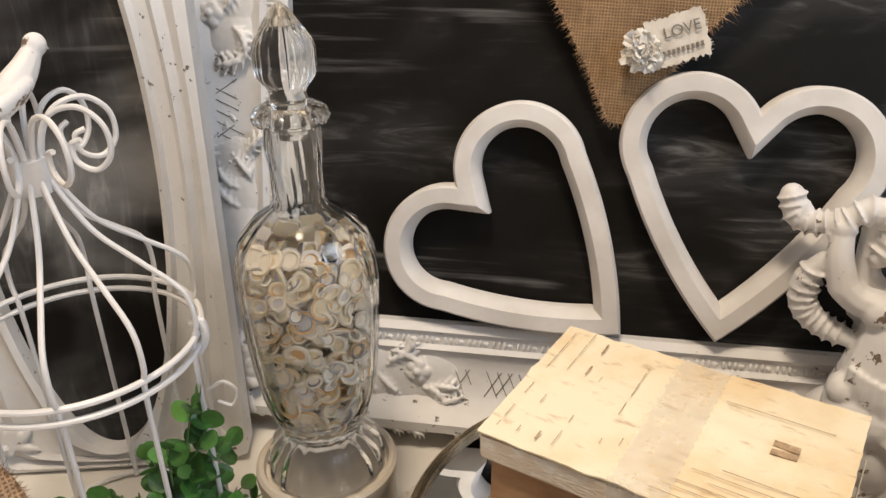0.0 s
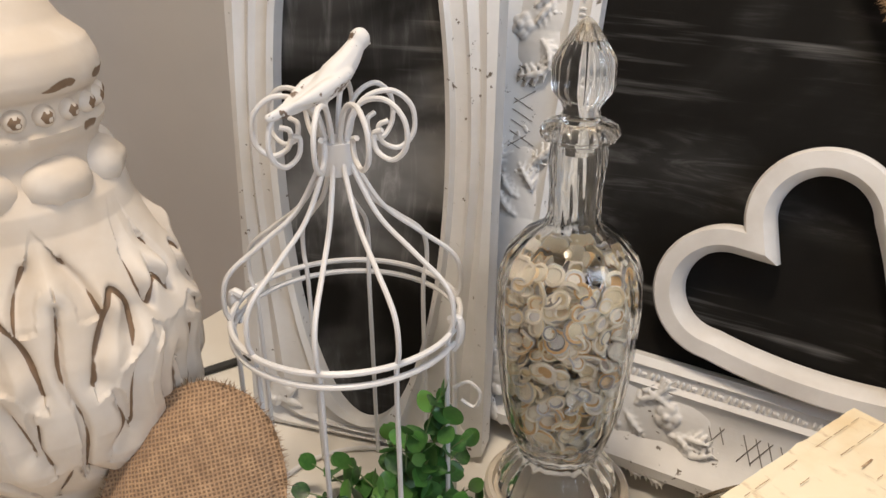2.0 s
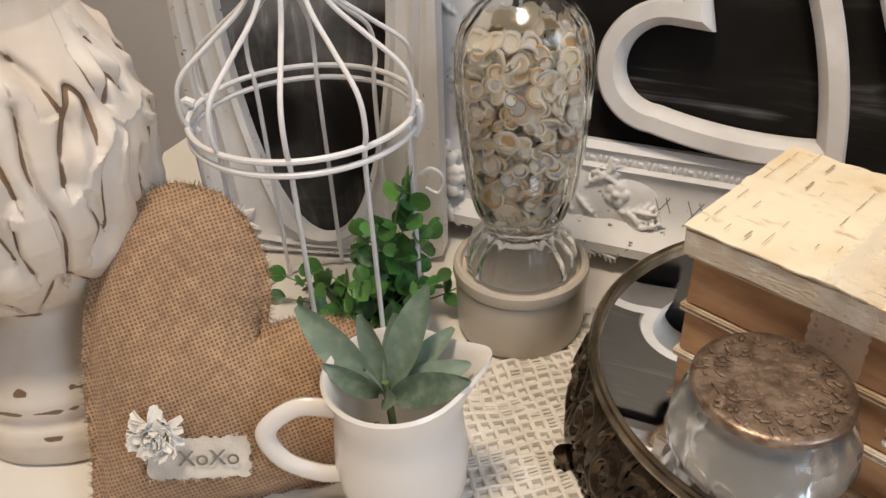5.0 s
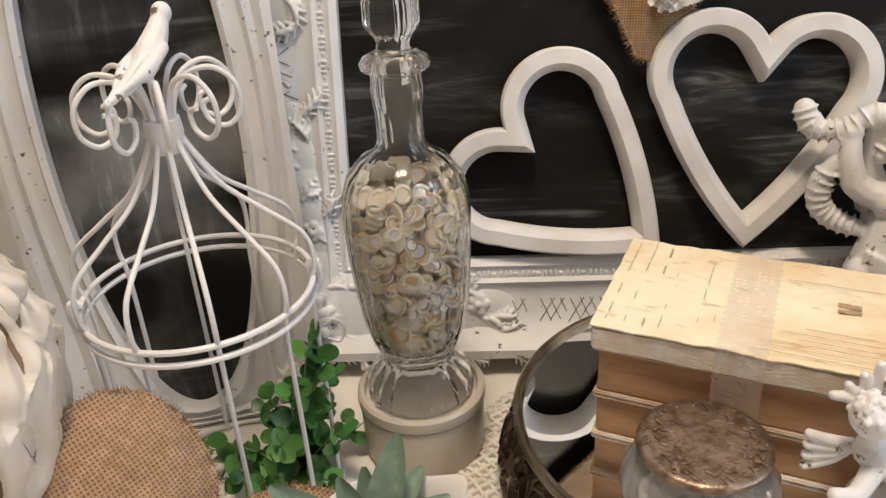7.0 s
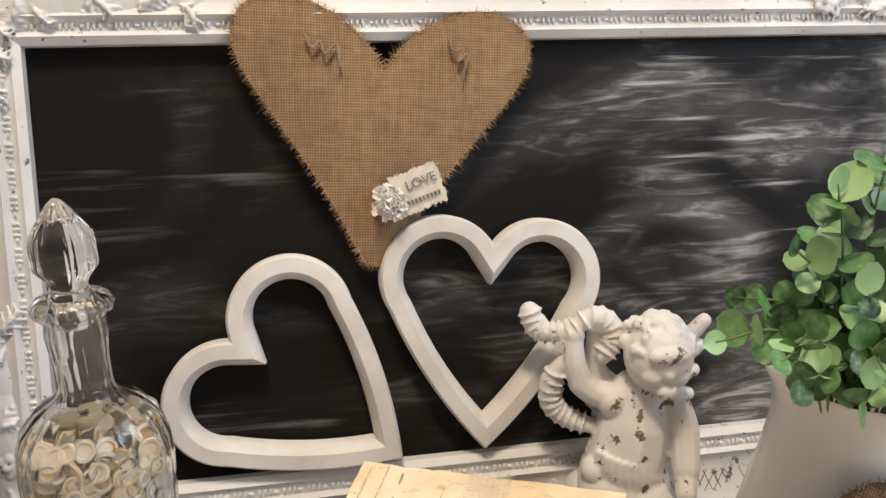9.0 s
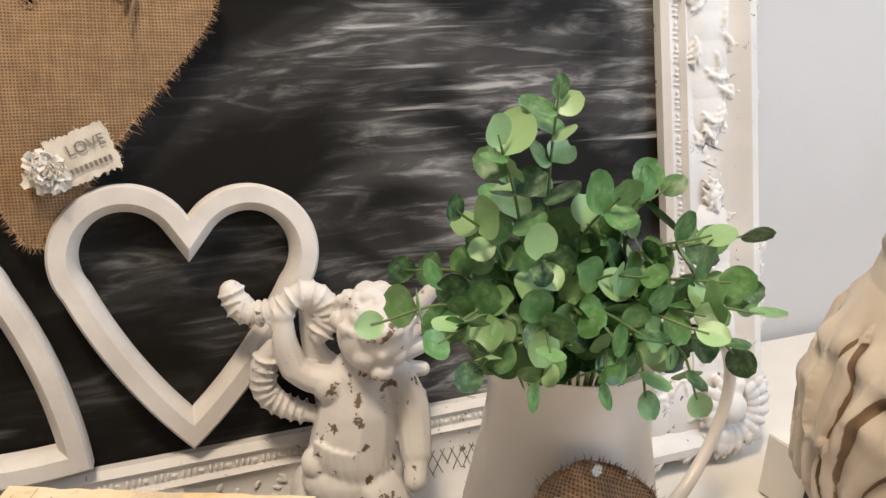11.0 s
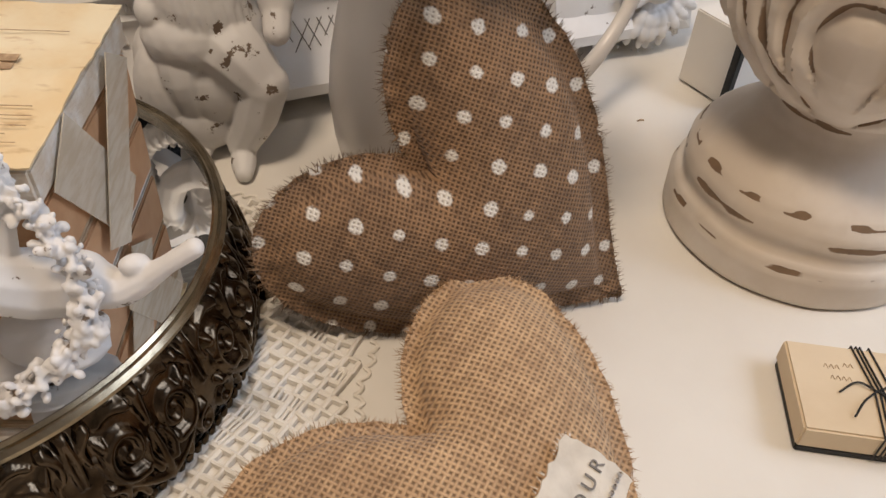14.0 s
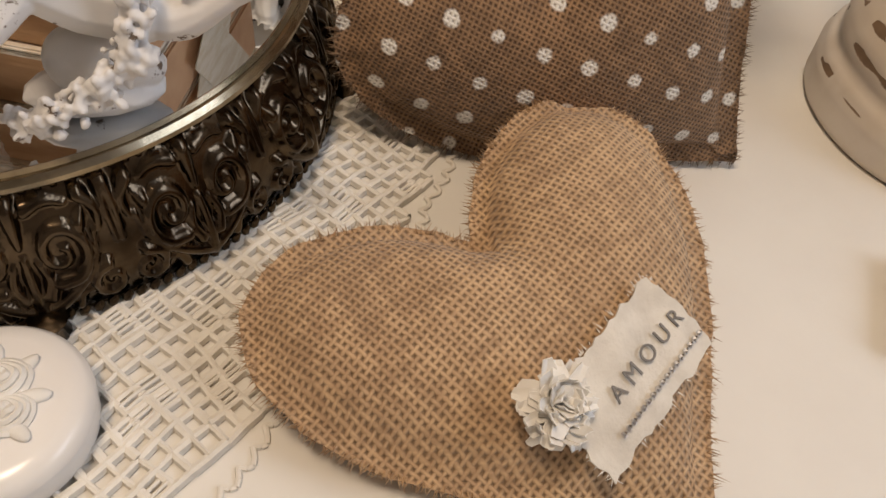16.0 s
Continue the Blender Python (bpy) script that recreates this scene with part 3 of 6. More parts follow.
def ragged_tag(w, h, seed, parent, m, mat=None, name="fabric_tag", lift=0.0012, label="frayed cream cotton tag"):
    rnd = random.Random(seed)
    bm = bmesh.new()
    nx, ny = 24, 10
    g = []
    for j in range(ny + 1):
        row = []
        for i in range(nx + 1):
            x, y = (i / nx - 0.5) * w, (j / ny - 0.5) * h
            if i in (0, nx):
                x += rnd.uniform(-1, 1) * 0.0012
            if j in (0, ny):
                y += rnd.uniform(-1, 1) * 0.0012
            row.append(bm.verts.new((x, y, lift + 0.0012 * noise.noise(Vector((x * 60, y * 60, seed))))))
        g.append(row)
    for j in range(ny):
        for i in range(nx):
            bm.faces.new((g[j][i], g[j][i + 1], g[j + 1][i + 1], g[j + 1][i]))
    thicken(bm, 0.0008)
    for k in range(int((w + h) * 900)):
        s = rnd.random() * 2 * (w + h)
        if s < w:
            p, d = Vector((s - w / 2, -h / 2)), Vector((0, -1))
        elif s < w + h:
            p, d = Vector((w / 2, s - w - h / 2)), Vector((1, 0))
        elif s < 2 * w + h:
            p, d = Vector((s - w - h - w / 2, h / 2)), Vector((0, 1))
        else:
            p, d = Vector((-w / 2, s - 2 * w - h - h / 2)), Vector((-1, 0))
        q = p + (d + Vector((rnd.uniform(-0.5, 0.5), rnd.uniform(-0.5, 0.5)))) * rnd.uniform(0.001, 0.003)
        t = Vector((-d.y, d.x)) * 0.0003
        a, b, c = bm.verts.new((p.x + t.x, p.y + t.y, lift)), bm.verts.new((p.x - t.x, p.y - t.y, lift)), bm.verts.new((q.x, q.y, lift + rnd.uniform(-0.0008, 0.0008)))
        bm.faces.new((a, b, c))
    ob = part(name, bm, mat or CLOTH, parent, label, False)
    ob.matrix_local = m
    return ob


def rosette(parent, m, scale, seed):
    """A ruffled cloth flower: rings of narrow curled petals round a tight heart."""
    rnd = random.Random(seed)
    bm = bmesh.new()
    lathe(bm, [(0, 0), (0.004 * scale, 0), (0.004 * scale, 0.003 * scale), (0, 0.004 * scale)], 10)
    base = part("fabric_flower", bm, PETAL, parent, "white ruffled cloth flower")
    base.matrix_local = m
    for ring, (cnt, tilt, ln) in enumerate(((19, 8, 0.0105), (18, 26, 0.0100), (16, 44, 0.0092), (12, 60, 0.0082), (8, 76, 0.0070))):
        for k in range(cnt):
            bm = bmesh.new()
            a = 2 * math.pi * (k + rnd.uniform(-0.35, 0.35)) / cnt + ring
            e = radians(tilt + rnd.uniform(-12, 12))
            length, wide, curl = ln * rnd.uniform(0.75, 1.15), rnd.uniform(0.0024, 0.0038), rnd.uniform(-1.2, 1.4)
            rows = []
            for t in range(5):
                f = t / 4
                bend = e + (0.5 - f) * curl
                r, h = f * length * math.cos(bend), 0.0012 + f * length * math.sin(bend)
                wd = wide * (0.35 + 1.0 * math.sin(math.pi * min(1, 0.12 + 0.72 * f)))
                rows.append([bm.verts.new((r * math.cos(a) - u * wd * math.sin(a), r * math.sin(a) + u * wd * math.cos(a), h + 0.0016 * abs(u) + rnd.uniform(-0.0005, 0.0005))) for u in (-0.5, 0, 0.5)])
            for p, q in zip(rows, rows[1:]):
                for c in (0, 1):
                    bm.faces.new((p[c], p[c + 1], q[c + 1], q[c]))
            thicken(bm, 0.0003)
            bmesh.ops.scale(bm, vec=(scale, scale, scale), verts=bm.verts)
            part("petal", bm, PETAL, base)


FLAT = Matrix.Rotation(radians(90), 4, "X")  # turns a flat piece to face the front of a heart

heart_frame("whitewashed wooden open heart lying on one lobe", BOARD @ pose(0.0908, -0.004, 0.1945, 0, -50.6, 0), 0.181)
heart_frame("whitewashed wooden open heart standing on its tip", BOARD @ pose(0.2789, -0.004, 0.2467, 0, 5, 0), 0.183)

m, size = stand_up((0.554, -0.157, 0.004), (0.440, -0.103, 0.094), (0.520, -0.090, 0.165), 0.246, -0.62)
polka, _ = cushion("polka_dot_heart", "brown burlap heart cushion with white polka dots", m, size * 0.975, 0.060, BURLAP_DOTS, FRAY_DARK, 0.009, seed=3, widen=0.97, shag=1.2)

AM, size = stand_up((0.462, -0.331, 0.010), (0.401, -0.217, 0.034), (0.480, -0.165, 0.046), 0.247, -0.62)
amour, amour_front = cushion("amour_heart", "tan burlap heart cushion with fabric flower and tag", AM, size, 0.058, BURLAP, FRAY_TAN, 0.007, seed=5, widen=1.09)
XO, size = stand_up((-0.168, -0.273, 0.004), (-0.104, -0.160, 0.088), (-0.165, -0.150, 0.159), 0.243, -0.62, False)
xoxo, xoxo_front = cushion("tagged_heart", "brown burlap heart cushion with flower and tag", XO, size, 0.056, BURLAP_BROWN, FRAY, 0.005, seed=8, widen=1.06)
HG = BOARD @ pose(0.1975, -0.019, 0.396, 0, 5.5, 0)
hang, _ = cushion("hanging_burlap_heart", "frayed flat burlap heart hung on the chalkboard", HG, 0.232, 0.009, BURLAP_WIDE, FRAY_TAN, 0.008, seed=11, half=HUNG, shag=1.5)


def tag_pose(front, x, z, turn, lift=0.0):
    """Lays a flat piece on a heart's front at (x, z), tangent to the bulge and turned."""
    e = 0.006
    b, bx, bz = front(x, z), (front(x + e, z) - front(x - e, z)) / (2 * e), (front(x, z + e) - front(x, z - e)) / (2 * e)
    nrm = Vector((-bx, -1, -bz)).normalized()
    right = Vector((math.cos(radians(turn)), 0, math.sin(radians(turn))))
    right = (right - nrm * right.dot(nrm)).normalized()
    up = nrm.cross(right)
    mm = Matrix((right, up, nrm)).transposed().to_4x4()
    mm.translation = Vector((x, -b, z)) + nrm * lift
    return mm


# amour tag: strip with stamped word, a row of rhinestones and a second strip
AMT = tag_pose(amour_front, 0.001, -0.058, 13, 0.0022)
ragged_tag(0.062, 0.034, 4, amour, AMT)
letters("A M O U R", 0.0086, INK, amour, AMT @ pose(0.0085, 0.0, 0.0034), "stamped_word")
for k in range(17):
    bm = bmesh.new()
    bmesh.ops.create_icosphere(bm, subdivisions=1, radius=0.0013)
    part("rhinestone", bm, CHROME, amour, "small clear rhinestone").matrix_local = AMT @ Matrix.Translation((-0.018 + 0.0029 * k, -0.0098, 0.0036))
rosette(amour, AMT @ pose(-0.028, 0.014, 0.003), 1.40, 3)

XOT = tag_pose(xoxo_front, 0.019, -0.057, 42, 0.0018)
ragged_tag(0.056, 0.025, 6, xoxo, XOT)
letters("XoXo", 0.0135, INK, xoxo, XOT @ pose(0.006, 0.001, 0.0034), "stamped_word")
rosette(xoxo, XOT @ pose(-0.022, 0.018, 0.003), 1.5, 9)

HGT = Matrix.Translation((0.030, -0.0062, -0.072)) @ Matrix.Rotation(radians(-24), 4, "Y") @ FLAT
ragged_tag(0.040, 0.032, 7, hang, HGT)
letters("LOVE", 0.0105, INK, hang, HGT @ pose(0.004, 0.005, 0.0034), "stamped_word")
bm = bmesh.new()
for k in range(9):
    box(bm, (-0.012 + 0.0032 * k, -0.0095, 0.003), (-0.0100 + 0.0032 * k, -0.006, 0.0034))
part("stamped_line", bm, INK, hang, "row of faded stamped marks", False).matrix_local = HGT
rosette(hang, HGT @ pose(-0.025, -0.001, 0.002), 1.45, 13)
for pts in ([(-0.062, 0.052), (-0.056, 0.042), (-0.050, 0.047), (-0.046, 0.038), (-0.038, 0.046), (-0.034, 0.030)], [(0.048, 0.058), (0.052, 0.048), (0.060, 0.050), (0.056, 0.040), (0.064, 0.046), (0.060, 0.026)]):
    bm = bmesh.new()
    tube(bm, smooth_curve([(x, -0.0075 - 0.002 * (k % 2), z - 0.012) for k, (x, z) in enumerate(pts)], 5), 0.0012, 6)
    part("twine_knot", bm, BARE, hang, "brown twine knot")

# ---- finials ----
FPROF = [(0, 0), (0.077, 0), (0.08, 0.003), (0.0805, 0.02), (0.078, 0.027), (0.0745, 0.03), (0.0735, 0.034), (0.0755, 0.04), (0.0745, 0.048), (0.0705, 0.056), (0.063, 0.064), (0.052, 0.073), (0.042, 0.081), (0.038, 0.088), (0.04, 0.094), (0.047, 0.099), (0.057, 0.109), (0.068, 0.122), (0.078, 0.14), (0.083, 0.16), (0.084, 0.18), (0.082, 0.205), (0.076, 0.23), (0.067, 0.25), (0.057, 0.268), (0.05, 0.296), (0.048, 0.304), (0.05, 0.31), (0.053, 0.314), (0.054, 0.318), (0.0505, 0.321), (0.0505, 0.334), (0.054, 0.337), (0.0565, 0.342), (0.0555, 0.35), (0.052, 0.359), (0.041, 0.369), (0.033, 0.383), (0.029, 0.412), (0.02, 0.44), (0, 0.447)]


# grooves of one carved acanthus leaf: half of it, in (half turns of the leaf, height)
LEAF_CUTS = [([(0.0, 0.236), (-0.05, 0.207), (0.05, 0.172), (0.04, 0.134)], 0.0034),
             ([(0.05, 0.137), (0.20, 0.124), (0.42, 0.107)], 0.0040),
             ([(0.20, 0.193), (0.26, 0.212), (0.46, 0.238), (0.57, 0.226), (0.53, 0.204)], 0.0048),
             ([(0.38, 0.158), (0.48, 0.182), (0.66, 0.206)], 0.0038),
             ([(0.82, 0.138), (0.74, 0.165), (0.80, 0.194)], 0.0034),
             ([(0.18, 0.256), (0.30, 0.243), (0.34, 0.228)], 0.0040),
             ([(0.98, 0.232), (0.82, 0.220), (0.74, 0.234), (0.80, 0.250)], 0.0044),
             ([(0.99, 0.178), (0.90, 0.150), (0.68, 0.116)], 0.0034),
             ([(0.26, 0.146), (0.33, 0.160), (0.31, 0.176)], 0.0032)]

# grooves of the side with a scroll
SCROLL_CUTS = [([(0.02, 0.176), (0.20, 0.172), (0.30, 0.155), (0.22, 0.136)], 0.0034),
               ([(0.05, 0.198), (0.32, 0.190), (0.50, 0.164), (0.44, 0.138)], 0.0042),
               ([(0.30, 0.238), (0.62, 0.214), (0.76, 0.168), (0.60, 0.128), (0.30, 0.104)], 0.0058),
               ([(0.95, 0.242), (0.86, 0.215), (0.92, 0.185)], 0.0042),
               ([(0.10, 0.248), (0.30, 0.224), (0.20, 0.208)], 0.0044),
               ([(0.99, 0.170), (0.92, 0.140), (0.80, 0.112)], 0.0036)]


def finial(label, m, seed, cuts):
    root = thing("carved_finial", label, "finial", m, "carved finials")
    leaves = 4
    reach = math.pi / leaves * 0.088
    strokes = []
    for cut, w in cuts:
        for side in (-1, 1):
            if cut[0][0] < 0.05 and side < 0 and cut[-1][0] < 0.1:
                continue
            strokes.append(([(side * x * reach, z) for x, z in cut], w))
    bm = bmesh.new()
    prof = [Vector((r, z)) for r, z in FPROF]
    fine = []
    for a, b in zip(prof, prof[1:]):
        k = max(1, int((b - a).length / (0.0012 if 0.09 < a.y < 0.295 else 0.0022))) if a.x > 0.01 and b.x > 0.01 else 1
        fine += [a.lerp(b, i / k) for i in range(k)]
    fine.append(prof[-1])
    lay = bm.verts.layers.float.new("worn")
    rings = lathe(bm, [(p.x, p.y) for p in fine], 560)
    vs = [v for ring in rings for v in ring if v.co.x ** 2 + v.co.y ** 2 > 1e-9]
    co = np.array([v.co[:] for v in vs])
    ang = np.arctan2(co[:, 1], co[:, 0])
    wob = np.array([noise.noise(Vector((c[0] * 22, c[1] * 22, c[2] * 22 + seed))) for c in co])
    wob2 = np.array([noise.noise(Vector((c[0] * 75, c[1] * 75, c[2] * 50 + seed))) for c in co])
    rough = np.array([noise.noise(Vector((c[0] * 30, c[1] * 30, c[2] * 30))) for c in co])
    per = 2 * math.pi / leaves
    u = ((ang + per / 2) % per - per / 2) * 0.088 + 0.0065 * wob
    z = co[:, 2]
    d, w, lap = stroke_field(u, z + 0.0012 * wob2, strokes)
    # full leaves between the cuts, each one edge lapped over the next
    add = 0.0050 * (1 - np.exp(-d / 0.0085)) - 0.0014 * np.exp(-(d / np.maximum(w, 1e-4)) ** 2) + 0.0030 * lap * np.sign(u) * np.exp(-d / 0.0075) * (1 - np.exp(-(d / 0.002) ** 2))
    for px, pz, ph in ((0.46, 0.232, 0.012), (0.66, 0.206, 0.012), (0.34, 0.200, 0.006), (0.0, 0.245, 0.009), (0.40, 0.140, 0.005), (0.86, 0.236, 0.012), (0.80, 0.190, 0.007)):
        add += 0.6 * ph * np.exp(-(((np.abs(u) - px * reach) / 0.010) ** 2 + ((z - pz) / 0.011) ** 2))
    # Besides wear, the shade edges of the cuts are coloured brown along their cores.
    worn = 1.15 * np.exp(-(d / (w * 0.55 + 1e-5)) ** 2) * np.clip(0.78 + 0.9 * wob2, 0.3, 1.1)
    edge = np.clip(np.minimum((z - 0.096) / 0.012, (0.293 - z) / 0.012), 0, 1)
    inside_leaf = (z > 0.096) & (z < 0.293)
    add = np.where(inside_leaf, add * edge, 0) + 0.0012 * rough
    worn = np.where(inside_leaf, worn * np.clip(edge * 1.5, 0, 1), 0)
    for ez in (0.0235, 0.0420, 0.055, 0.092, 0.316, 0.341):
        lump = np.array([noise.noise(Vector((x * 60, y * 60, ez * 90 + seed))) for x, y in co[:, :2]])
        size = 0.0008 + 0.0024 * np.clip(lump + 0.25 + 0.8 * wob2, 0, 1)
        chip = np.exp(-((z - ez - 0.0015 * wob2) / size) ** 2) * np.clip((lump + 0.12) * 6, 0, 1)
        worn = np.where(inside_leaf, worn, np.maximum(worn, chip))
    r = np.hypot(co[:, 0], co[:, 1])
    k = (r + add - 0.0006 * worn) / r
    for v, f, wv in zip(vs, k, worn):
        v.co.x *= f
        v.co.y *= f
        v[lay] = wv
    post = part("post", bm, FINIAL, root)
    shade(post.data, 60)

    def knob(name, r, z, rad, cnt, squash, phase, worn):
        bm = bmesh.new()
        lay = bm.verts.layers.float.new("worn")
        bmesh.ops.create_icosphere(bm, subdivisions=3, radius=rad)
        for v in bm.verts:
            k = v.co.normalized()
            v[lay] = 0.75 if cnt > 8 and k.x > 0.80 and noise.noise(k * 3.1) > -0.25 else 0.0
            if worn:
                # a rolled leaf end: wide, notched in the middle, worn along its lower lip
                v[lay] = 0.62 * math.exp(-((k.z + 0.45 + 0.25 * noise.noise(k * 4)) / 0.20) ** 2) * max(0.0, k.x)
                v.co *= 1 - 0.14 * math.exp(-(k.y / 0.22) ** 2) * max(0.0, k.x) + 0.10 * noise.noise(k * 2.3)
                v.co.y *= 1.18
            v.co.z *= squash
        me = bpy.data.meshes.new(name)
        bm.to_mesh(me)
        bm.free()
        me.shade_smooth()
        me.materials.append(FINIAL)
        for i in range(cnt):
            ob = new(name, me)
            ob.parent = root
            ob.matrix_local = Matrix.Rotation(2 * math.pi * i / cnt + phase, 4, "Z") @ Matrix.Translation((r, 0, z))

    knob("bead", 0.0500, 0.3275, 0.0058, 22, 1.0, 0.1, False)
    knob("carved_boss", 0.0450, 0.291, 0.0168, 8, 0.92, math.pi / 8, True)
    return root


finial("cream distressed carved wooden finial with chipped edges", pose(-0.262, -0.178, 0, 0, 0, -27), 1, LEAF_CUTS)
finial("cream distressed carved wooden finial with scrolled leaves", pose(0.697, -0.133, 0, 0, 0, 33) @ Matrix.Scale(1.03, 4), 4, SCROLL_CUTS)

# ---- crock, decanter and buttons ----
crock = thing("stoneware_crock", "small cream stoneware crock under the decanter", "crock", pose(0.001, -0.006, 0) @ Matrix.Diagonal((0.985, 0.985, 1.09, 1)))
bm = bmesh.new()
lathe(bm, [(0, 0), (0.042, 0), (0.046, 0.003), (0.0475, 0.010), (0.048, 0.040), (0.0475, 0.0435), (0.046, 0.0445), (0, 0.0445)], 72)
part("pot", bm, CREAM, crock)
bm = bmesh.new()
lathe(bm, [(0, 0.0447), (0.046, 0.0447), (0.0492, 0.046), (0.0497, 0.049), (0.0492, 0.0535), (0.047, 0.0555), (0.044, 0.0545), (0.0425, 0.0505), (0, 0.0505)], 72)
part("lid", bm, CREAM, crock, "cream lid with raised rim")

decanter = thing("glass_decanter", "fluted clear glass decanter standing on a crock", "decanter", pose(0.001, -0.006, 0.0556) @ Matrix.Scale(0.985, 4))
OUTER = [(0, 0.031), (0.016, 0.03), (0.026, 0.023), (0.0325, 0.01), (0.0345, 0.001), (0.036, 0), (0.0395, 0.003), (0.0405, 0.008), (0.037, 0.02), (0.03, 0.029), (0.0265, 0.034), (0.027, 0.038), (0.032, 0.048), (0.037, 0.066), (0.0405, 0.09), (0.043, 0.12), (0.044, 0.15), (0.043, 0.166), (0.0385, 0.18), (0.029, 0.191), (0.01794, 0.198), (0.01546, 0.204), (0.01518, 0.222), (0.01702, 0.238), (0.0161, 0.247), (0.01609, 0.2495), (0.02132, 0.2515), (0.02245, 0.255), (0.02045, 0.2585), (0.01523, 0.261)]
INNER = [(0.01215, 0.261), (0.01125, 0.25), (0.01215, 0.238), (0.01152, 0.205), (0.0144, 0.2), (0.0265, 0.189), (0.036, 0.177), (0.0402, 0.164), (0.0412, 0.15), (0.0402, 0.12), (0.0377, 0.09), (0.0342, 0.067), (0.029, 0.05), (0.022, 0.042), (0, 0.04)]
bm = bmesh.new()


def flute(a, z):
    k = 0.011 if 0.03 < z < 0.25 else 0.018
    return 1 + k * math.cos(18 * a + 22 * z * (1 if z < 0.19 else 6))


fine = []
for (r0, z0), (r1, z1) in zip(OUTER, OUTER[1:]):
    k = max(1, int(abs(z1 - z0) / 0.006))
    fine += [(r0 + (r1 - r0) * i / k, z0 + (z1 - z0) * i / k) for i in range(k)]
fine.append(OUTER[-1])
lathe(bm, fine + INNER, 144, lambda a, z: flute(a, z))
body = part("bottle", bm, GLASS, decanter, "swirled fluted bottle")
shade(body.data, 75)
bm = bmesh.new()
lathe(bm, [(0.0, 0.242), (0.00801, 0.242), (0.00935, 0.258), (0.01113, 0.263), (0.01023, 0.267), (0.01157, 0.271), (0.01379, 0.2745), (0.01602, 0.278), (0.01709, 0.2815), (0.01762, 0.285), (0.01753, 0.2885), (0.01691, 0.292), (0.01566, 0.296), (0.01379, 0.3), (0.01157, 0.304), (0.0089, 0.308), (0.00623, 0.3115), (0.00427, 0.314), (0.00178, 0.3165), (0.0, 0.317)], 64, lambda a, z: 1 + (0.075 * math.cos(7 * a + 170 * z) * math.cos(7 * a - 170 * z) if z > 0.268 else 0))
shade(part("stopper", bm, GLASS, decanter, "swirled teardrop glass stopper").data, 75)

rnd = random.Random(21)
bm = bmesh.new()


def inner_radius(z):
    prof = [(0.022, 0.042), (0.029, 0.050), (0.0342, 0.067), (0.0377, 0.09), (0.0402, 0.12), (0.0412, 0.15), (0.0402, 0.164), (0.036, 0.177), (0.0265, 0.189)]
    for (r0, z0), (r1, z1) in zip(prof, prof[1:]):
        if z0 <= z <= z1:
            return r0 + (r1 - r0) * (z - z0) / (z1 - z0)
    return 0.02


def button(bm, m, r, t):
    prof = [(0.16 * r, 0.35 * t), (0.55 * r, 0.35 * t), (0.68 * r, t), (0.9 * r, t), (r, 0.5 * t), (0.92 * r, 0), (0, 0)]
    before = len(bm.verts)
    rings = lathe(bm, [(0, 0.3 * t)] + prof, 12)
    vs = [v for ring in rings for v in ring]
    bmesh.ops.transform(bm, matrix=m, verts=vs)


placed = []
for k in range(1700):
    z = rnd.uniform(0.046, 0.176)
    r = rnd.choice((0.0050, 0.0055, 0.006, 0.0068, 0.0082))
    R = inner_radius(z) - 0.0022
    shell = rnd.random() < 0.80
    a = rnd.random() * 2 * math.pi
    d = (R - rnd.uniform(0.0, 0.006)) if shell else R * 0.75 * math.sqrt(rnd.random())
    p = Vector((d * math.cos(a), d * math.sin(a), z))
    if any((p - q).length < (r + s) * 0.50 for q, s in placed):
        continue
    nrm = Vector((math.cos(a), math.sin(a), rnd.uniform(-0.7, 1.1))) + Vector((rnd.uniform(-1, 1), rnd.uniform(-1, 1), rnd.uniform(-1, 1))) * 0.75
    q = nrm.to_track_quat("Z", "Y").to_matrix().to_4x4()
    # stay inside the wall
    tilt = 1 - abs(nrm.normalized().dot(Vector((math.cos(a), math.sin(a), 0))))
    back = max(0, d + r * math.sqrt(max(0, 2 * tilt - tilt * tilt)) - (R + 0.0012))
    p -= Vector((math.cos(a), math.sin(a), 0)) * back
    placed.append((p, r))
    button(bm, Matrix.Translation(p + Vector((0, 0, 0.0507))) @ q, r, 0.0022)
bmesh.ops.transform(bm, matrix=pose(0.001, -0.006, 0.0556) @ Matrix.Scale(0.985, 4) @ pose(0, 0, -0.0507), verts=bm.verts)
tagged(part("shirt_buttons", bm, BUTTON), "cream, grey and amber shirt buttons filling the decanter", "buttons", kind="stuff")

# ---- bird cage with bird ----
CX, CY, CR = -0.1335, -0.053, 0.0720
cage = thing("wire_birdcage", "white wire birdcage with scrolled crown and open loops", "birdcage", (CX, CY, 0))


def circle(r, z, n=64):
    return [(r * math.cos(2 * math.pi * i / n), r * math.sin(2 * math.pi * i / n), z) for i in range(n)]


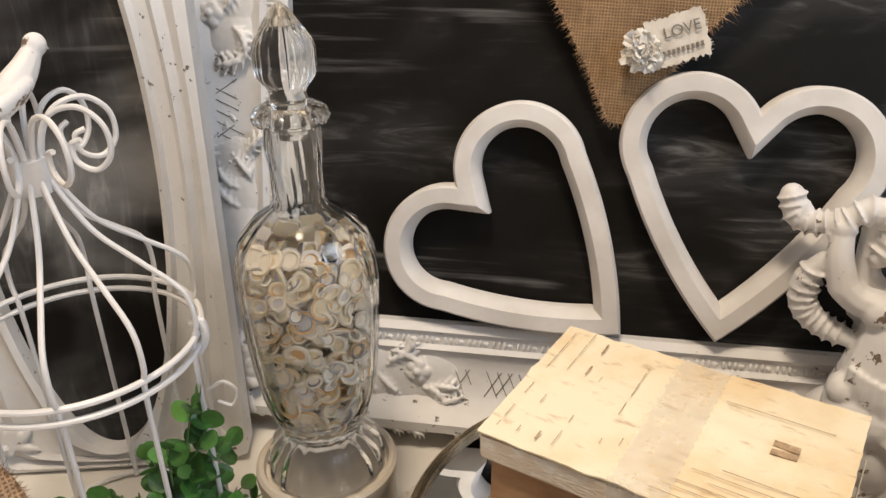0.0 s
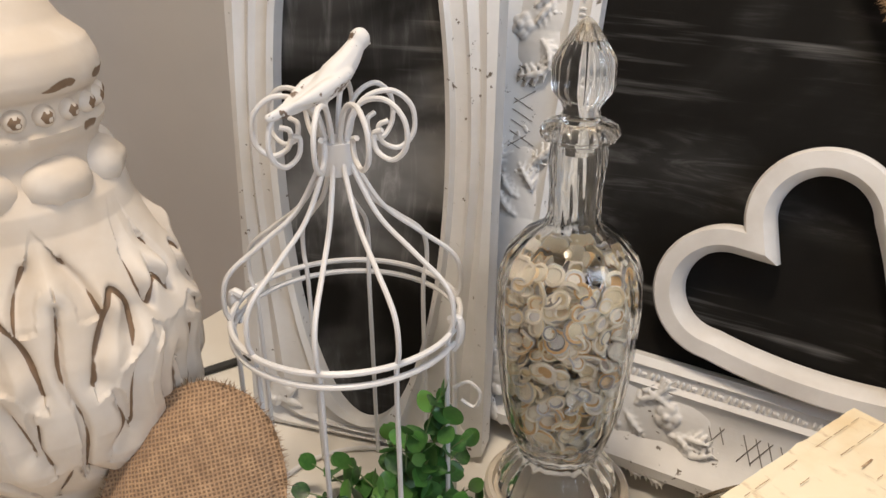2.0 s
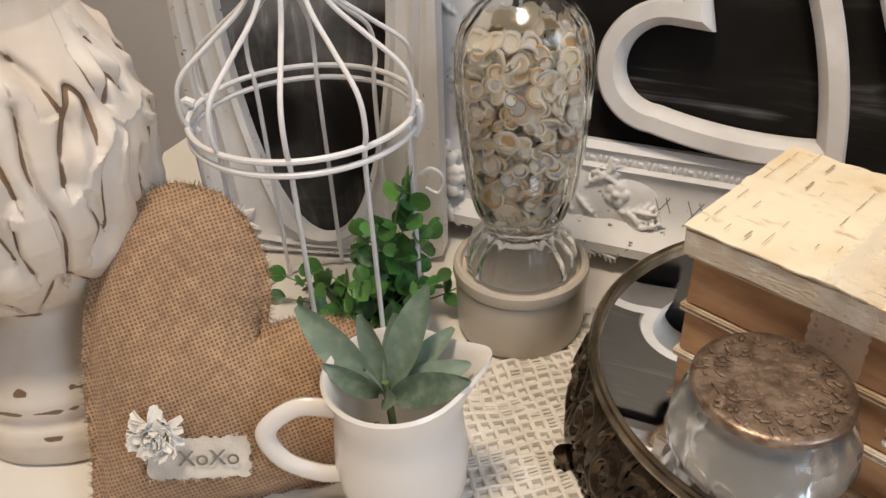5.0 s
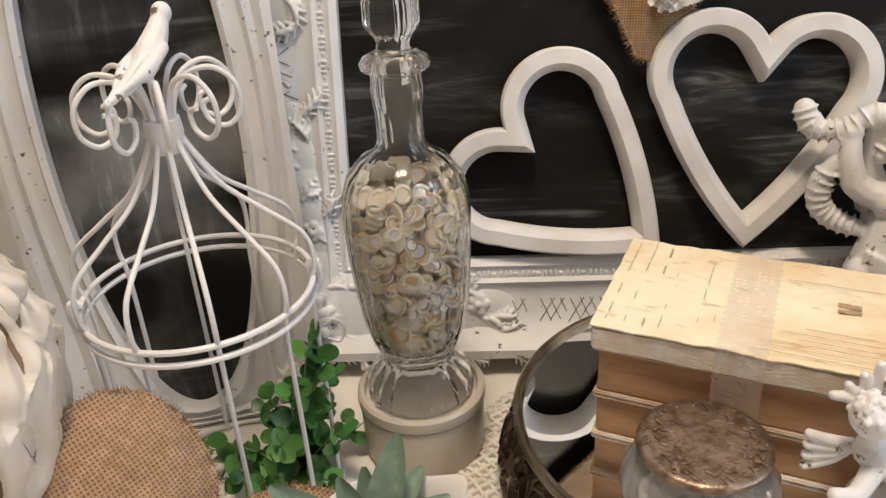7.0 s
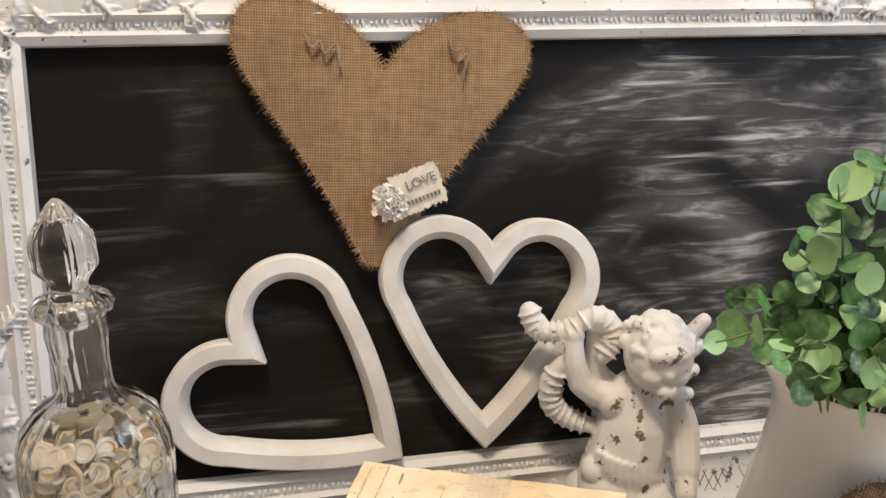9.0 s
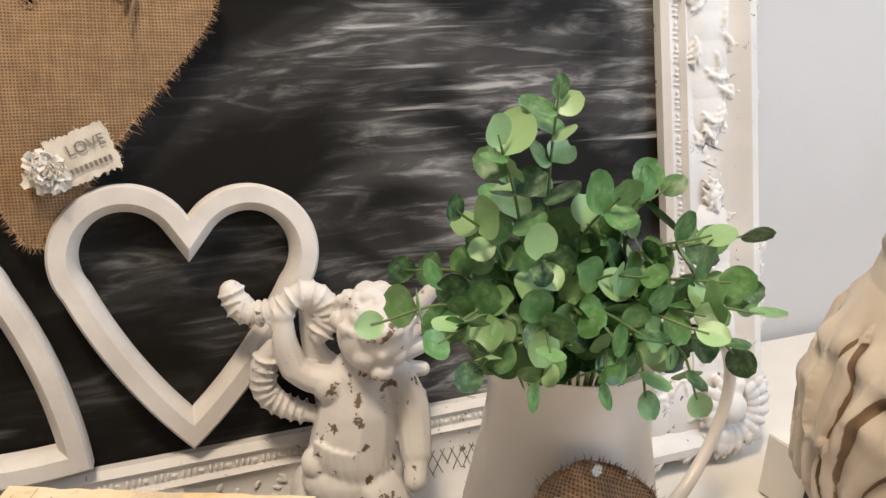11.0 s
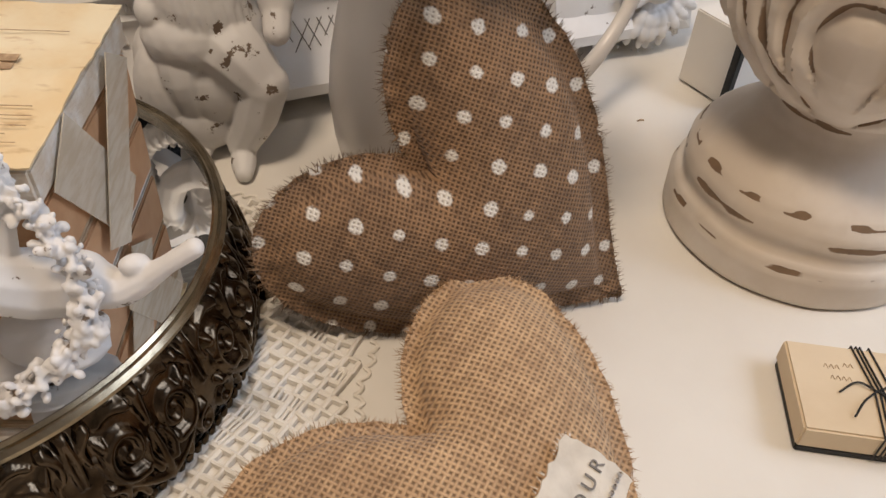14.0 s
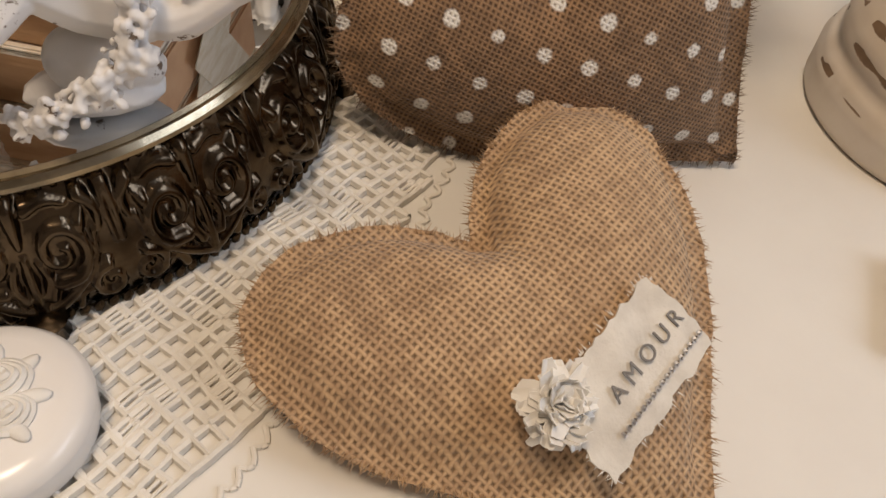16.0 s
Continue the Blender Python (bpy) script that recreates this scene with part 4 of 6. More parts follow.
for z in (0.1675, 0.1765, 0.003):
    bm = bmesh.new()
    tube(bm, circle(CR + 0.0022, z), 0.0020, 8, True)
    part("ring", bm, WIRE, cage)
SCROLL = [(CR, 0.002), (CR, 0.09), (CR, 0.165), (CR * 1.06, 0.187), (CR * 1.00, 0.209), (CR * 0.70, 0.228), (CR * 0.40, 0.246), (0.016, 0.266), (0.0085, 0.284), (0.009, 0.300), (0.018, 0.316), (0.034, 0.320), (0.046, 0.310), (0.047, 0.294), (0.038, 0.285), (0.028, 0.289), (0.026, 0.299), (0.032, 0.302)]
for k in range(10):
    a = 2 * math.pi * k / 10 + 0.13
    bm = bmesh.new()
    tube(bm, smooth_curve([(r * math.cos(a), r * math.sin(a), z) for r, z in SCROLL], 6), 0.00165, 8)
    part("wire", bm, WIRE, cage)
bm = bmesh.new()
lathe(bm, [(0, 0.270), (0.010, 0.272), (0.0115, 0.284), (0.0105, 0.292), (0, 0.296)], 20)
part("collar", bm, WIRE, cage, "bound wire collar")
for ang, up in ((0.22, 1), (3.55, 0)):
    bm = bmesh.new()
    c, s = math.cos(ang), math.sin(ang)
    tube(bm, smooth_curve([((CR + 0.001) * c, (CR + 0.001) * s, 0.162), ((CR + 0.006) * c, (CR + 0.006) * s, 0.172), ((CR + 0.005) * c, (CR + 0.005) * s, 0.184), ((CR - 0.001) * c, (CR - 0.001) * s, 0.182)], 4), 0.0030, 8)
    part("hinge", bm, WIRE, cage, "twisted wire hinge")
c, s = math.cos(0.30), math.sin(0.30)
bm = bmesh.new()
tube(bm, smooth_curve([(CR * c, CR * s, 0.128), ((CR + 0.010) * c, (CR + 0.010) * s, 0.134), ((CR + 0.018) * c, (CR + 0.018) * s, 0.126), ((CR + 0.014) * c, (CR + 0.014) * s, 0.115), ((CR + 0.005) * c, (CR + 0.005) * s, 0.119)], 5), 0.0013, 6)
part("latch_hook", bm, WIRE, cage, "curled wire latch")


def blob(bm, p, r, s=(1, 1, 1), rot=(0, 0, 0), sub=2):
    m = Matrix.LocRotScale(p, Euler([radians(q) for q in rot]), Vector(s) * r)
    sub = max(sub, 3) if r > 0.012 else sub
    bmesh.ops.create_icosphere(bm, subdivisions=sub, radius=1, matrix=m)


def limb(bm, pts, radii, n=10):
    line = smooth_curve(pts, 5)
    m = len(radii) - 1
    tube(bm, line, lambda t: radii[min(m - 1, int(t * m))] + (radii[min(m, int(t * m) + 1)] - radii[min(m - 1, int(t * m))]) * (t * m - min(m - 1, int(t * m))), n)
    blob(bm, line[0], radii[0]), blob(bm, line[-1], radii[-1])


def fuse(bm, name, mat, voxel, smooth=2):
    """One closed skin over the joined lumps."""
    ob = part(name, bm, mat)
    rm = ob.modifiers.new("skin", "REMESH")
    rm.mode, rm.voxel_size, rm.use_smooth_shade = "VOXEL", voxel, True
    sm = ob.modifiers.new("soften", "SMOOTH")
    sm.factor, sm.iterations = 0.5, smooth
    return ob


bm = bmesh.new()
limb(bm, [(0.0, 0.0, 0.0), (0.008, 0.0, 0.010), (0.016, 0.0, 0.022), (0.021, 0, 0.033)], [0.0085, 0.0105, 0.0085, 0.0062])
blob(bm, (0.0225, 0, 0.0365), 0.0072, sub=3)
limb(bm, [(0.028, 0, 0.037), (0.033, 0, 0.0355)], [0.0022, 0.0008], 6)
limb(bm, [(-0.002, 0, 0.0), (-0.018, 0, -0.012), (-0.036, 0, -0.022)], [0.0072, 0.0050, 0.0026])
for sy in (-1, 1):
    limb(bm, [(0.012, sy * 0.008, 0.014), (-0.006, sy * 0.0085, 0.0), (-0.024, sy * 0.004, -0.013)], [0.0042, 0.0055, 0.0015])
    limb(bm, [(0.002, sy * 0.004, -0.004), (0.003, sy * 0.005, -0.013)], [0.0016, 0.0013], 6)
bird = fuse(bm, "bird_ornament", STATUE, 0.0011, 2)
tagged(bird, "small white distressed bird perched on the cage", "bird ornament")
bird.matrix_world = Matrix.Translation((-0.134, -0.062, 0.3235)) @ Matrix.Rotation(radians(80), 4, "Z") @ Matrix.Rotation(radians(20), 4, "Y") @ Matrix.Diagonal((0.92, 0.80, 0.92, 1))


# ---- leaves ----
def leaf_mesh(name, w, l, cup, fold, mat, tipped=0.0, n=6):
    bm = bmesh.new()
    g = []
    for j in range(n + 1):
        v = j / n
        wd = w * (math.sin(math.pi * min(1, v * 0.93 + 0.03)) ** (0.55 + tipped)) * (1 - tipped * 0.45 * v)
        row = []
        for i in range(5):
            u = i / 2 - 1
            row.append(bm.verts.new((u * wd * 0.5, v * l, cup * l * v * v + fold * w * abs(u) ** 1.5)))
        g.append(row)
    for j in range(n):
        for i in range(4):
            bm.faces.new((g[j][i], g[j][i + 1], g[j + 1][i + 1], g[j + 1][i]))
    bmesh.ops.remove_doubles(bm, verts=bm.verts, dist=1e-5)
    me = bpy.data.meshes.new(name)
    bm.to_mesh(me)
    bm.free()
    me.shade_smooth()
    me.materials.append(mat)
    return me


ROUND = [leaf_mesh("leaf", 0.0225, 0.0235, c, f, LEAF) for c, f in ((0.05, 0.05), (-0.12, 0.12), (0.2, 0.02))] + [leaf_mesh("leaf", 0.028, 0.029, 0.05, 0.08, LEAF)]
SMALL = [leaf_mesh("leaf", 0.0190, 0.0200, c, f, IVY) for c, f in ((0.05, 0.06), (-0.15, 0.12), (0.2, 0.02))]
LONG = [leaf_mesh("leaf", 0.0175, l, c, 0.14, SAGE, 0.16, 9) for l, c in ((0.055, -0.15), (0.045, -0.3), (0.050, 0.1))]


def add_leaf(parent, mesh, p, direction, normal, s):
    d = Vector(direction).normalized()
    nz = Vector(normal)
    nz = (nz - d * nz.dot(d)).normalized()
    x = d.cross(nz)
    ob = new("leaf", mesh)
    ob.parent = parent
    m = Matrix((x, d, nz)).transposed().to_4x4()
    m.translation = p
    ob.matrix_local = m @ Matrix.Scale(s, 4)


def sprig(parent, pts, leaves, meshes, rnd, size, start=0.25, face=(0, -1, 0.4), stem=0.0011):
    line = smooth_curve(pts, 8)
    bm = bmesh.new()
    tube(bm, line, lambda t: stem * (1.2 - 0.6 * t), 5)
    part("stem", bm, STEM, parent)
    n = len(line) - 1
    for k in range(leaves):
        t = start + (1 - start) * k / max(1, leaves - 1)
        i = min(n - 1, int(t * n))
        p, d = line[i], (line[i + 1] - line[i]).normalized()
        for sgn in ((-1, 1) if k < leaves - 1 else (0,)):
            ang = k * 1.57 + rnd.uniform(-0.5, 0.5)
            o = Vector(face).cross(d)
            o = (o if o.length > 0.1 else d.orthogonal()).normalized()
            o = Matrix.Rotation(ang, 3, d) @ o
            out = (o * sgn + d * rnd.uniform(0.1, 0.7)).normalized() if sgn else d
            nrm = (d * 0.7 + Vector(face) * rnd.uniform(0.1, 0.9) + Vector((rnd.uniform(-1, 1), rnd.uniform(-1, 1), rnd.uniform(-1, 1))) * 0.45)
            add_leaf(parent, rnd.choice(meshes), p, out, nrm, size * rnd.uniform(0.72, 1.15) * (1 - 0.30 * t))


rnd = random.Random(5)
plant = thing("eucalyptus_bunch", "bunch of round-leaved green eucalyptus in the pitcher", "plant", (0.450, -0.055, 0.188))
for px, py, pz, cnt in ((-0.075, 0.0, 0.115, 5), (-0.035, -0.02, 0.185, 8), (0.000, -0.01, 0.205, 8), (-0.035, 0.0, 0.120, 6), (0.050, 0.0, 0.130, 6), (0.080, -0.07, 0.110, 6), (0.000, -0.06, 0.100, 6), (-0.060, -0.04, 0.080, 6), (0.045, -0.05, 0.100, 6), (0.090, -0.03, 0.090, 6), (0.015, -0.02, 0.115, 6), (-0.020, -0.05, 0.130, 6), (0.030, -0.03, 0.150, 6), (0.065, -0.02, 0.150, 6), (0.090, -0.05, 0.130, 6), (0.110, -0.02, 0.115, 6), (-0.100, -0.03, 0.100, 5), (-0.075, -0.06, 0.055, 5), (0.060, -0.08, 0.090, 6), (0.020, -0.09, 0.075, 6), (-0.030, -0.09, 0.085, 5), (0.120, -0.06, 0.075, 5), (0.075, 0.03, 0.140, 5), (-0.010, 0.03, 0.150, 6), (0.105, -0.09, 0.050, 5), (-0.055, -0.02, 0.150, 5), (0.030, -0.07, 0.120, 5), (0.050, -0.10, 0.030, 4), (0.140, -0.03, 0.120, 4)):
    end = Vector((px * (0.85 if px > 0.08 else 1.0), py * 0.8, max(pz, 0.098)))
    mid = end * 0.5 + Vector((0, 0, 0.045))
    sprig(plant, [(px * 0.05 + 0.014, py * 0.05 + 0.012, -0.03), (px * 0.12 + 0.010, py * 0.10 + 0.010, 0.030), mid, end], cnt, ROUND, rnd, 1.0, 0.46)

for px, py, pz, cnt in ((-0.055, -0.045, 0.078, 5), (-0.030, -0.060, 0.072, 5), (0.030, -0.065, 0.058, 5), (0.062, -0.065, 0.050, 5), (0.085, -0.060, 0.070, 5), (0.005, -0.065, 0.068, 5), (0.105, -0.035, 0.085, 5), (0.045, -0.045, 0.075, 6), (0.015, -0.050, 0.090, 6)):
    sprig(plant, [(0.030, 0.0, -0.02), (0.025 + px * 0.25, py * 0.3, 0.060), (px * 0.75 + 0.008, py * 0.8, 0.35 * pz + 0.058), (px, py, pz)], cnt, ROUND, rnd, 0.92, 0.40)

ivy = thing("trailing_greenery", "small round-leaved greenery sprig inside the birdcage", "plant", (-0.090, -0.055, 0.002))
for px, py, pz, cnt in ((0.025, 0.010, 0.130, 7), (0.010, -0.010, 0.105, 6), (-0.010, 0.0, 0.085, 5), (0.035, 0.02, 0.090, 5), (-0.075, 0.020, 0.022, 6), (-0.050, 0.0, 0.045, 5), (-0.015, -0.045, 0.045, 5), (0.030, 0.04, 0.030, 5), (0.040, 0.0, 0.055, 5), (0.0, -0.025, 0.065, 5), (-0.035, -0.02, 0.030, 4), (0.045, 0.055, 0.018, 4), (0.015, 0.02, 0.060, 6), (0.030, -0.025, 0.030, 5), (0.02, 0.0, 0.08, 6), (-0.085, 0.0, 0.03, 5), (-0.065, -0.03, 0.035, 5), (-0.03, 0.03, 0.05, 5), (0.02, 0.05, 0.06, 5), (0.03, 0.01, 0.11, 6)):
    sprig(ivy, [(0, 0, 0), (px * 0.35, py * 0.35, pz * 0.45 + 0.006), (px * 0.7, py * 0.7, pz * 0.85), (px, py, pz)], cnt, SMALL, rnd, 1.0, 0.15, (0.2, -1, 0.6), 0.0008)


# ---- pitcher ----
def spouted(prof, spout_from, reach, n=72, dirn=math.pi, rise=0.0):
    """A jug wall whose lip runs out to a spout."""
    bm = bmesh.new()
    rings = lathe(bm, prof, n)
    top = max(z for _, z in prof)
    for ring in rings:
        for v in ring:
            f = max(0.0, (v.co.z - spout_from) / (top - spout_from))
            if f > 0:
                a = (math.atan2(v.co.y, v.co.x) - dirn + math.pi) % (2 * math.pi) - math.pi
                k = math.exp(-(a / 0.42) ** 2) * f * f
                v.co.x += math.cos(dirn) * reach * k
                v.co.y += math.sin(dirn) * reach * k
                v.co.z += rise * k
    return bm


pitcher = thing("ceramic_pitcher", "tall white glazed ceramic pitcher with loop handle", "pitcher", pose(0.497, -0.018, 0))
bm = spouted([(0, 0.001), (0.050, 0.0), (0.056, 0.003), (0.061, 0.020), (0.066, 0.045), (0.0685, 0.070), (0.0665, 0.095), (0.061, 0.125), (0.0555, 0.155), (0.0525, 0.180), (0.0525, 0.200), (0.0555, 0.215), (0.0575, 0.2215), (0.0570, 0.2235), (0.0545, 0.2225), (0.0495, 0.200), (0.0495, 0.180), (0.053, 0.150), (0.060, 0.11), (0.064, 0.07), (0.055, 0.012), (0, 0.008)], 0.19, 0.016, dirn=radians(185), rise=0.012)
part("jug_body", bm, PORCELAIN, pitcher)
bm = bmesh.new()
tube(bm, smooth_curve([(0.048, 0.004, 0.192), (0.075, 0.010, 0.212), (0.115, 0.020, 0.206), (0.152, 0.032, 0.170), (0.163, 0.036, 0.125), (0.148, 0.032, 0.080), (0.112, 0.018, 0.050), (0.060, 0.004, 0.036)], 8), lambda t: 0.0085 - 0.0025 * math.sin(math.pi * t), 12, flat=0.75)
part("handle", bm, PORCELAIN, pitcher)

# ---- small jug with sage ----
jug = thing("cream_jug", "small white ceramic cream jug with wide spout", "jug", pose(-0.005, -0.188, 0))
bm = spouted([(0, 0.001), (0.026, 0), (0.029, 0.003), (0.034, 0.020), (0.036, 0.038), (0.034, 0.056), (0.032, 0.068), (0.035, 0.080), (0.037, 0.085), (0.0355, 0.0865), (0.0335, 0.0845), (0.0295, 0.068), (0.032, 0.05), (0.033, 0.03), (0.025, 0.006), (0, 0.005)], 0.058, 0.014, dirn=radians(30), rise=0.006)
bmesh.ops.scale(bm, vec=(1.05, 1.04, 1.22), verts=bm.verts)
part("jug_body", bm, PORCELAIN, jug)
bm = bmesh.new()
tube(bm, smooth_curve([(-0.030, -0.012, 0.078), (-0.050, -0.022, 0.081), (-0.066, -0.032, 0.066), (-0.060, -0.030, 0.045), (-0.044, -0.022, 0.032), (-0.030, -0.014, 0.028)], 6), 0.0058, 10, flat=0.7)
part("handle", bm, PORCELAIN, jug)
sage = thing("sage_sprig", "grey-green lamb's ear sprig standing in the cream jug", "plant", (-0.012, -0.186, 0.082))
rnd = random.Random(12)
for (dx, dy, dz), s, k in (((0.25, 0.25, 1.0), 1.15, 0), ((-0.75, -0.05, 0.75), 1.15, 0), ((-0.30, 0.25, 0.95), 0.9, 2), ((0.9, 0.15, 0.75), 1.0, 1), ((1.0, -0.25, 0.80), 1.1, 1), ((0.35, -0.8, 0.85), 0.75, 1), ((-0.7, -0.6, 0.85), 0.75, 1), ((0.05, -0.35, 0.9), 0.7, 2), ((0.6, 0.6, 0.85), 0.85, 0), ((-0.1, 0.7, 0.8), 0.8, 2)):
    d = Vector((dx, dy, dz)).normalized()
    add_leaf(sage, LONG[k], d * 0.006, d, Vector((0.1, -0.9, 0.8)) + Vector((rnd.uniform(-1, 1), rnd.uniform(-1, 1), 0)) * 0.3, s)
bm = bmesh.new()
tube(bm, [(0, 0, -0.055), (0.002, 0, -0.02), (0, 0, 0.012)], 0.0022, 6)
part("stem", bm, STEM, sage)

# ---- mirror tray ----
TX, TY, TR = 0.212, -0.056, 0.1375
tray = thing("mirror_tray", "round mirror tray with embossed antique brass gallery", "tray", (TX, TY, 0))
def belly(z):
    """How far the bowed wall stands out from the rim; z is the height on a wall 50 mm tall."""
    return 0.0150 - 0.0150 * ((z - 0.014) / 0.036) ** 2 if z > 0.014 else 0.0150 - 0.004 * ((0.014 - z) / 0.014) ** 2


TALL = 1.31  # the wall is this much taller than its pattern


def spiral(cx, cz, r0, turns, start, hand):
    return [(cx + r0 * (1 - i / 14) ** 0.85 * math.cos(start + hand * turns * 2 * math.pi * i / 14), cz + r0 * (1 - i / 14) ** 0.85 * math.sin(start + hand * turns * 2 * math.pi * i / 14)) for i in range(14)]


# embossed wall: large paired scrolls with leaves round them
TILES = 14
WIDE = 2 * math.pi * (TR + 0.008) / TILES
motif = [([(0, 0.008), (0, 0.020), (0, 0.030)], 0.0030), ([(0, 0.046), (0, 0.040), (0, 0.034)], 0.0034)]
for hand in (-1, 1):
    motif += [(spiral(hand * 0.0125, 0.030, 0.0105, 1.55, -1.9 if hand > 0 else math.pi + 1.9, hand), 0.0026),
              ([(hand * 0.002, 0.009), (hand * 0.008, 0.012), (hand * 0.015, 0.017), (hand * 0.022, 0.024), (hand * 0.025, 0.034)], 0.0028),
              (spiral(hand * 0.0255, 0.0145, 0.0072, 1.3, math.pi / 2, hand), 0.0022),
              ([(hand * 0.004, 0.016), (hand * 0.006, 0.022), (hand * 0.004, 0.028)], 0.0026),
              ([(hand * 0.012, 0.0085), (hand * 0.014, 0.0125), (hand * 0.018, 0.0135)], 0.0022),
              ([(hand * 0.005, 0.044), (hand * 0.012, 0.045), (hand * 0.019, 0.043)], 0.0022),
              ([(hand * 0.024, 0.045), (hand * 0.028, 0.040), (hand * 0.027, 0.034)], 0.0026),
              ([(hand * 0.032, 0.046), (hand * 0.031, 0.038), (hand * 0.0315, 0.028)], 0.0022),
              ([(hand * 0.021, 0.0375), (hand * 0.0235, 0.0405)], 0.0022)]
COLS, ROWS = 84, 58
gu, gv = np.meshgrid((np.arange(COLS) / COLS - 0.5) * WIDE, 0.004 + 0.045 * np.arange(ROWS + 1) / ROWS)
d, w, _ = stroke_field(gu, gv, motif)
emboss = np.sqrt(np.clip(1 - (d / np.maximum(w, 1e-4)) ** 2, 0, 1)) * np.maximum(w, 0.0012) * 1.5
verts, faces = [], []
n = COLS * TILES
for j in range(ROWS + 1):
    z = 0.004 + 0.045 * j / ROWS
    for i in range(n):
        a = 2 * math.pi * (i + 0.35 * COLS) / n
        r = TR + belly(z) - 0.0020 + emboss[j, i % COLS]
        verts.append((r * math.cos(a), r * math.sin(a), z * TALL))
for j in range(ROWS):
    for i in range(n):
        q = (i + 1) % n
        faces.append((j * n + i, j * n + q, (j + 1) * n + q, (j + 1) * n + i))
me = bpy.data.meshes.new("gallery")
me.from_pydata(verts, [], faces)
me.shade_smooth()
me.materials.append(BRASS)
ob = new("gallery", me)
ob.parent = tray
tagged(ob, "embossed dark brass wall")
bm = bmesh.new()
lathe(bm, [(TR - 0.004, 0.004), (TR + 0.011, 0.0035), (TR + 0.008, 0.006), (TR - 0.004, 0.006), (TR - 0.004, 0.004)], 96)
part("base_ring", bm, BRASS, tray)
bm = bmesh.new()
lathe(bm, [(TR + 0.0015, 0.0500), (TR + 0.0050, 0.0520), (TR + 0.0054, 0.0545), (TR + 0.0036, 0.0564), (TR + 0.0014, 0.0558), (TR - 0.0002, 0.0570), (TR - 0.0016, 0.0560), (TR - 0.0018, 0.0500), (TR + 0.0015, 0.0500)], 128)
bmesh.ops.translate(bm, vec=(0, 0, 0.0155), verts=bm.verts)
part("rim", bm, RIM, tray, "rubbed rounded brass rim")
bm = bmesh.new()
lathe(bm, [(0, 0.0615), (TR - 0.0012, 0.0615), (TR - 0.0012, 0.0677), (0, 0.0677)], 128)
part("mirror_plate", bm, MIRROR, tray, "clear mirror glass", False)
for z, cnt, r, lean in ((0.0490, 170, 0.0020, 28), (0.0055, 170, 0.0024, -28)):
    bm = bmesh.new()
    for k in range(cnt):
        a = 2 * math.pi * k / cnt
        bmesh.ops.create_icosphere(bm, subdivisions=1, radius=r, matrix=Matrix.Rotation(a, 4, "Z") @ Matrix.Translation((TR + belly(z) - 0.0002, 0, z * TALL if z > 0.02 else z)) @ Matrix.Rotation(radians(lean), 4, "X") @ Matrix.Diagonal((0.8, 0.95, 1.55, 1)))
    tagged(part("rope_edge", bm, BRASS, tray), kind="stuff")
for k in range(5):
    bm = bmesh.new()
    lathe(bm, [(0, 0), (0.004, 0.0), (0.0055, 0.003), (0.0045, 0.007), (0.006, 0.010), (0, 0.012)], 14)
    part("foot", bm, BRASS, tray, "small scrolled brass foot").matrix_local = Matrix.Rotation(2 * math.pi * k / 5 - 0.155, 4, "Z") @ Matrix.Translation((TR + 0.0185, 0, 0)) @ Matrix.Scale(1.25, 4)

# ---- books ----
BK = Matrix.Translation((0.222, -0.0555, 0.0679)) @ Matrix.Rotation(radians(-22), 4, "Z") @ Matrix.Diagonal((0.945, 1.05, 1, 1))


def book(label, z0, z1, top_cover, bottom_cover, grow=0.0):
    root = thing("old_book", label, "book", BK @ Matrix.Translation((0, 0, z0)), "stack of old books")
    h = z1 - z0
    bm = bmesh.new()
    box(bm, (-0.0890, -0.0515, 0.0025), (0.0895, 0.0515, h - 0.0025), 0.0012)
    for v in bm.verts:
        v.co.y += 0.0012 * noise.noise(Vector((v.co.x * 20, h * 40, v.co.z * 90)))
    part("page_block", bm, PAGES, root, "browned page edges")
    for nm, zz, mat in (("front_cover", h - 0.0024, top_cover), ("back_cover", 0, bottom_cover)):
        bm = bmesh.new()
        box(bm, (-0.0915, -0.054, zz), (0.0915, 0.054, zz + 0.0024), 0.0008)
        part(nm, bm, mat, root, "worn paper-covered board")
    bm = bmesh.new()
    box(bm, (0.0897, -0.053, 0.0026), (0.0925, 0.053, h - 0.0026), 0.001)
    part("spine", bm, LEATHER, root, "tan leather spine")
    return root


book("old book with pale boards and browned pages", 0.0, 0.034, COVER, EDGE)
book("old book with pale boards and browned pages", 0.0342, 0.0705, COVER, COVER)
wrap = thing("paper_wrapped_book", "book wrapped in yellowed printed music paper", "book", BK @ Matrix.Translation((0, 0, 0.0707)), "stack of old books")
bm = bmesh.new()
box(bm, (-0.0935, -0.0565, 0), (0.0935, 0.0565, 0.0175), 0.0015)
bmesh.ops.subdivide_edges(bm, edges=[e for e in bm.edges if e.calc_length() > 0.03], cuts=14, use_grid_fill=True)
for v in bm.verts:
    k = noise.noise(v.co * 45)
    v.co.z += 0.0012 * k if v.co.z > 0.01 else 0.0010 * k + 0.0006 * noise.noise(v.co * 260)
    v.co.y += 0.0012 * noise.noise(v.co * 60 + Vector((9, 0, 0)))
part("torn_paper_block", bm, EDGE, wrap, "torn whitish paper edges")
bm = bmesh.new()
nx, ny = 40, 24
g = []
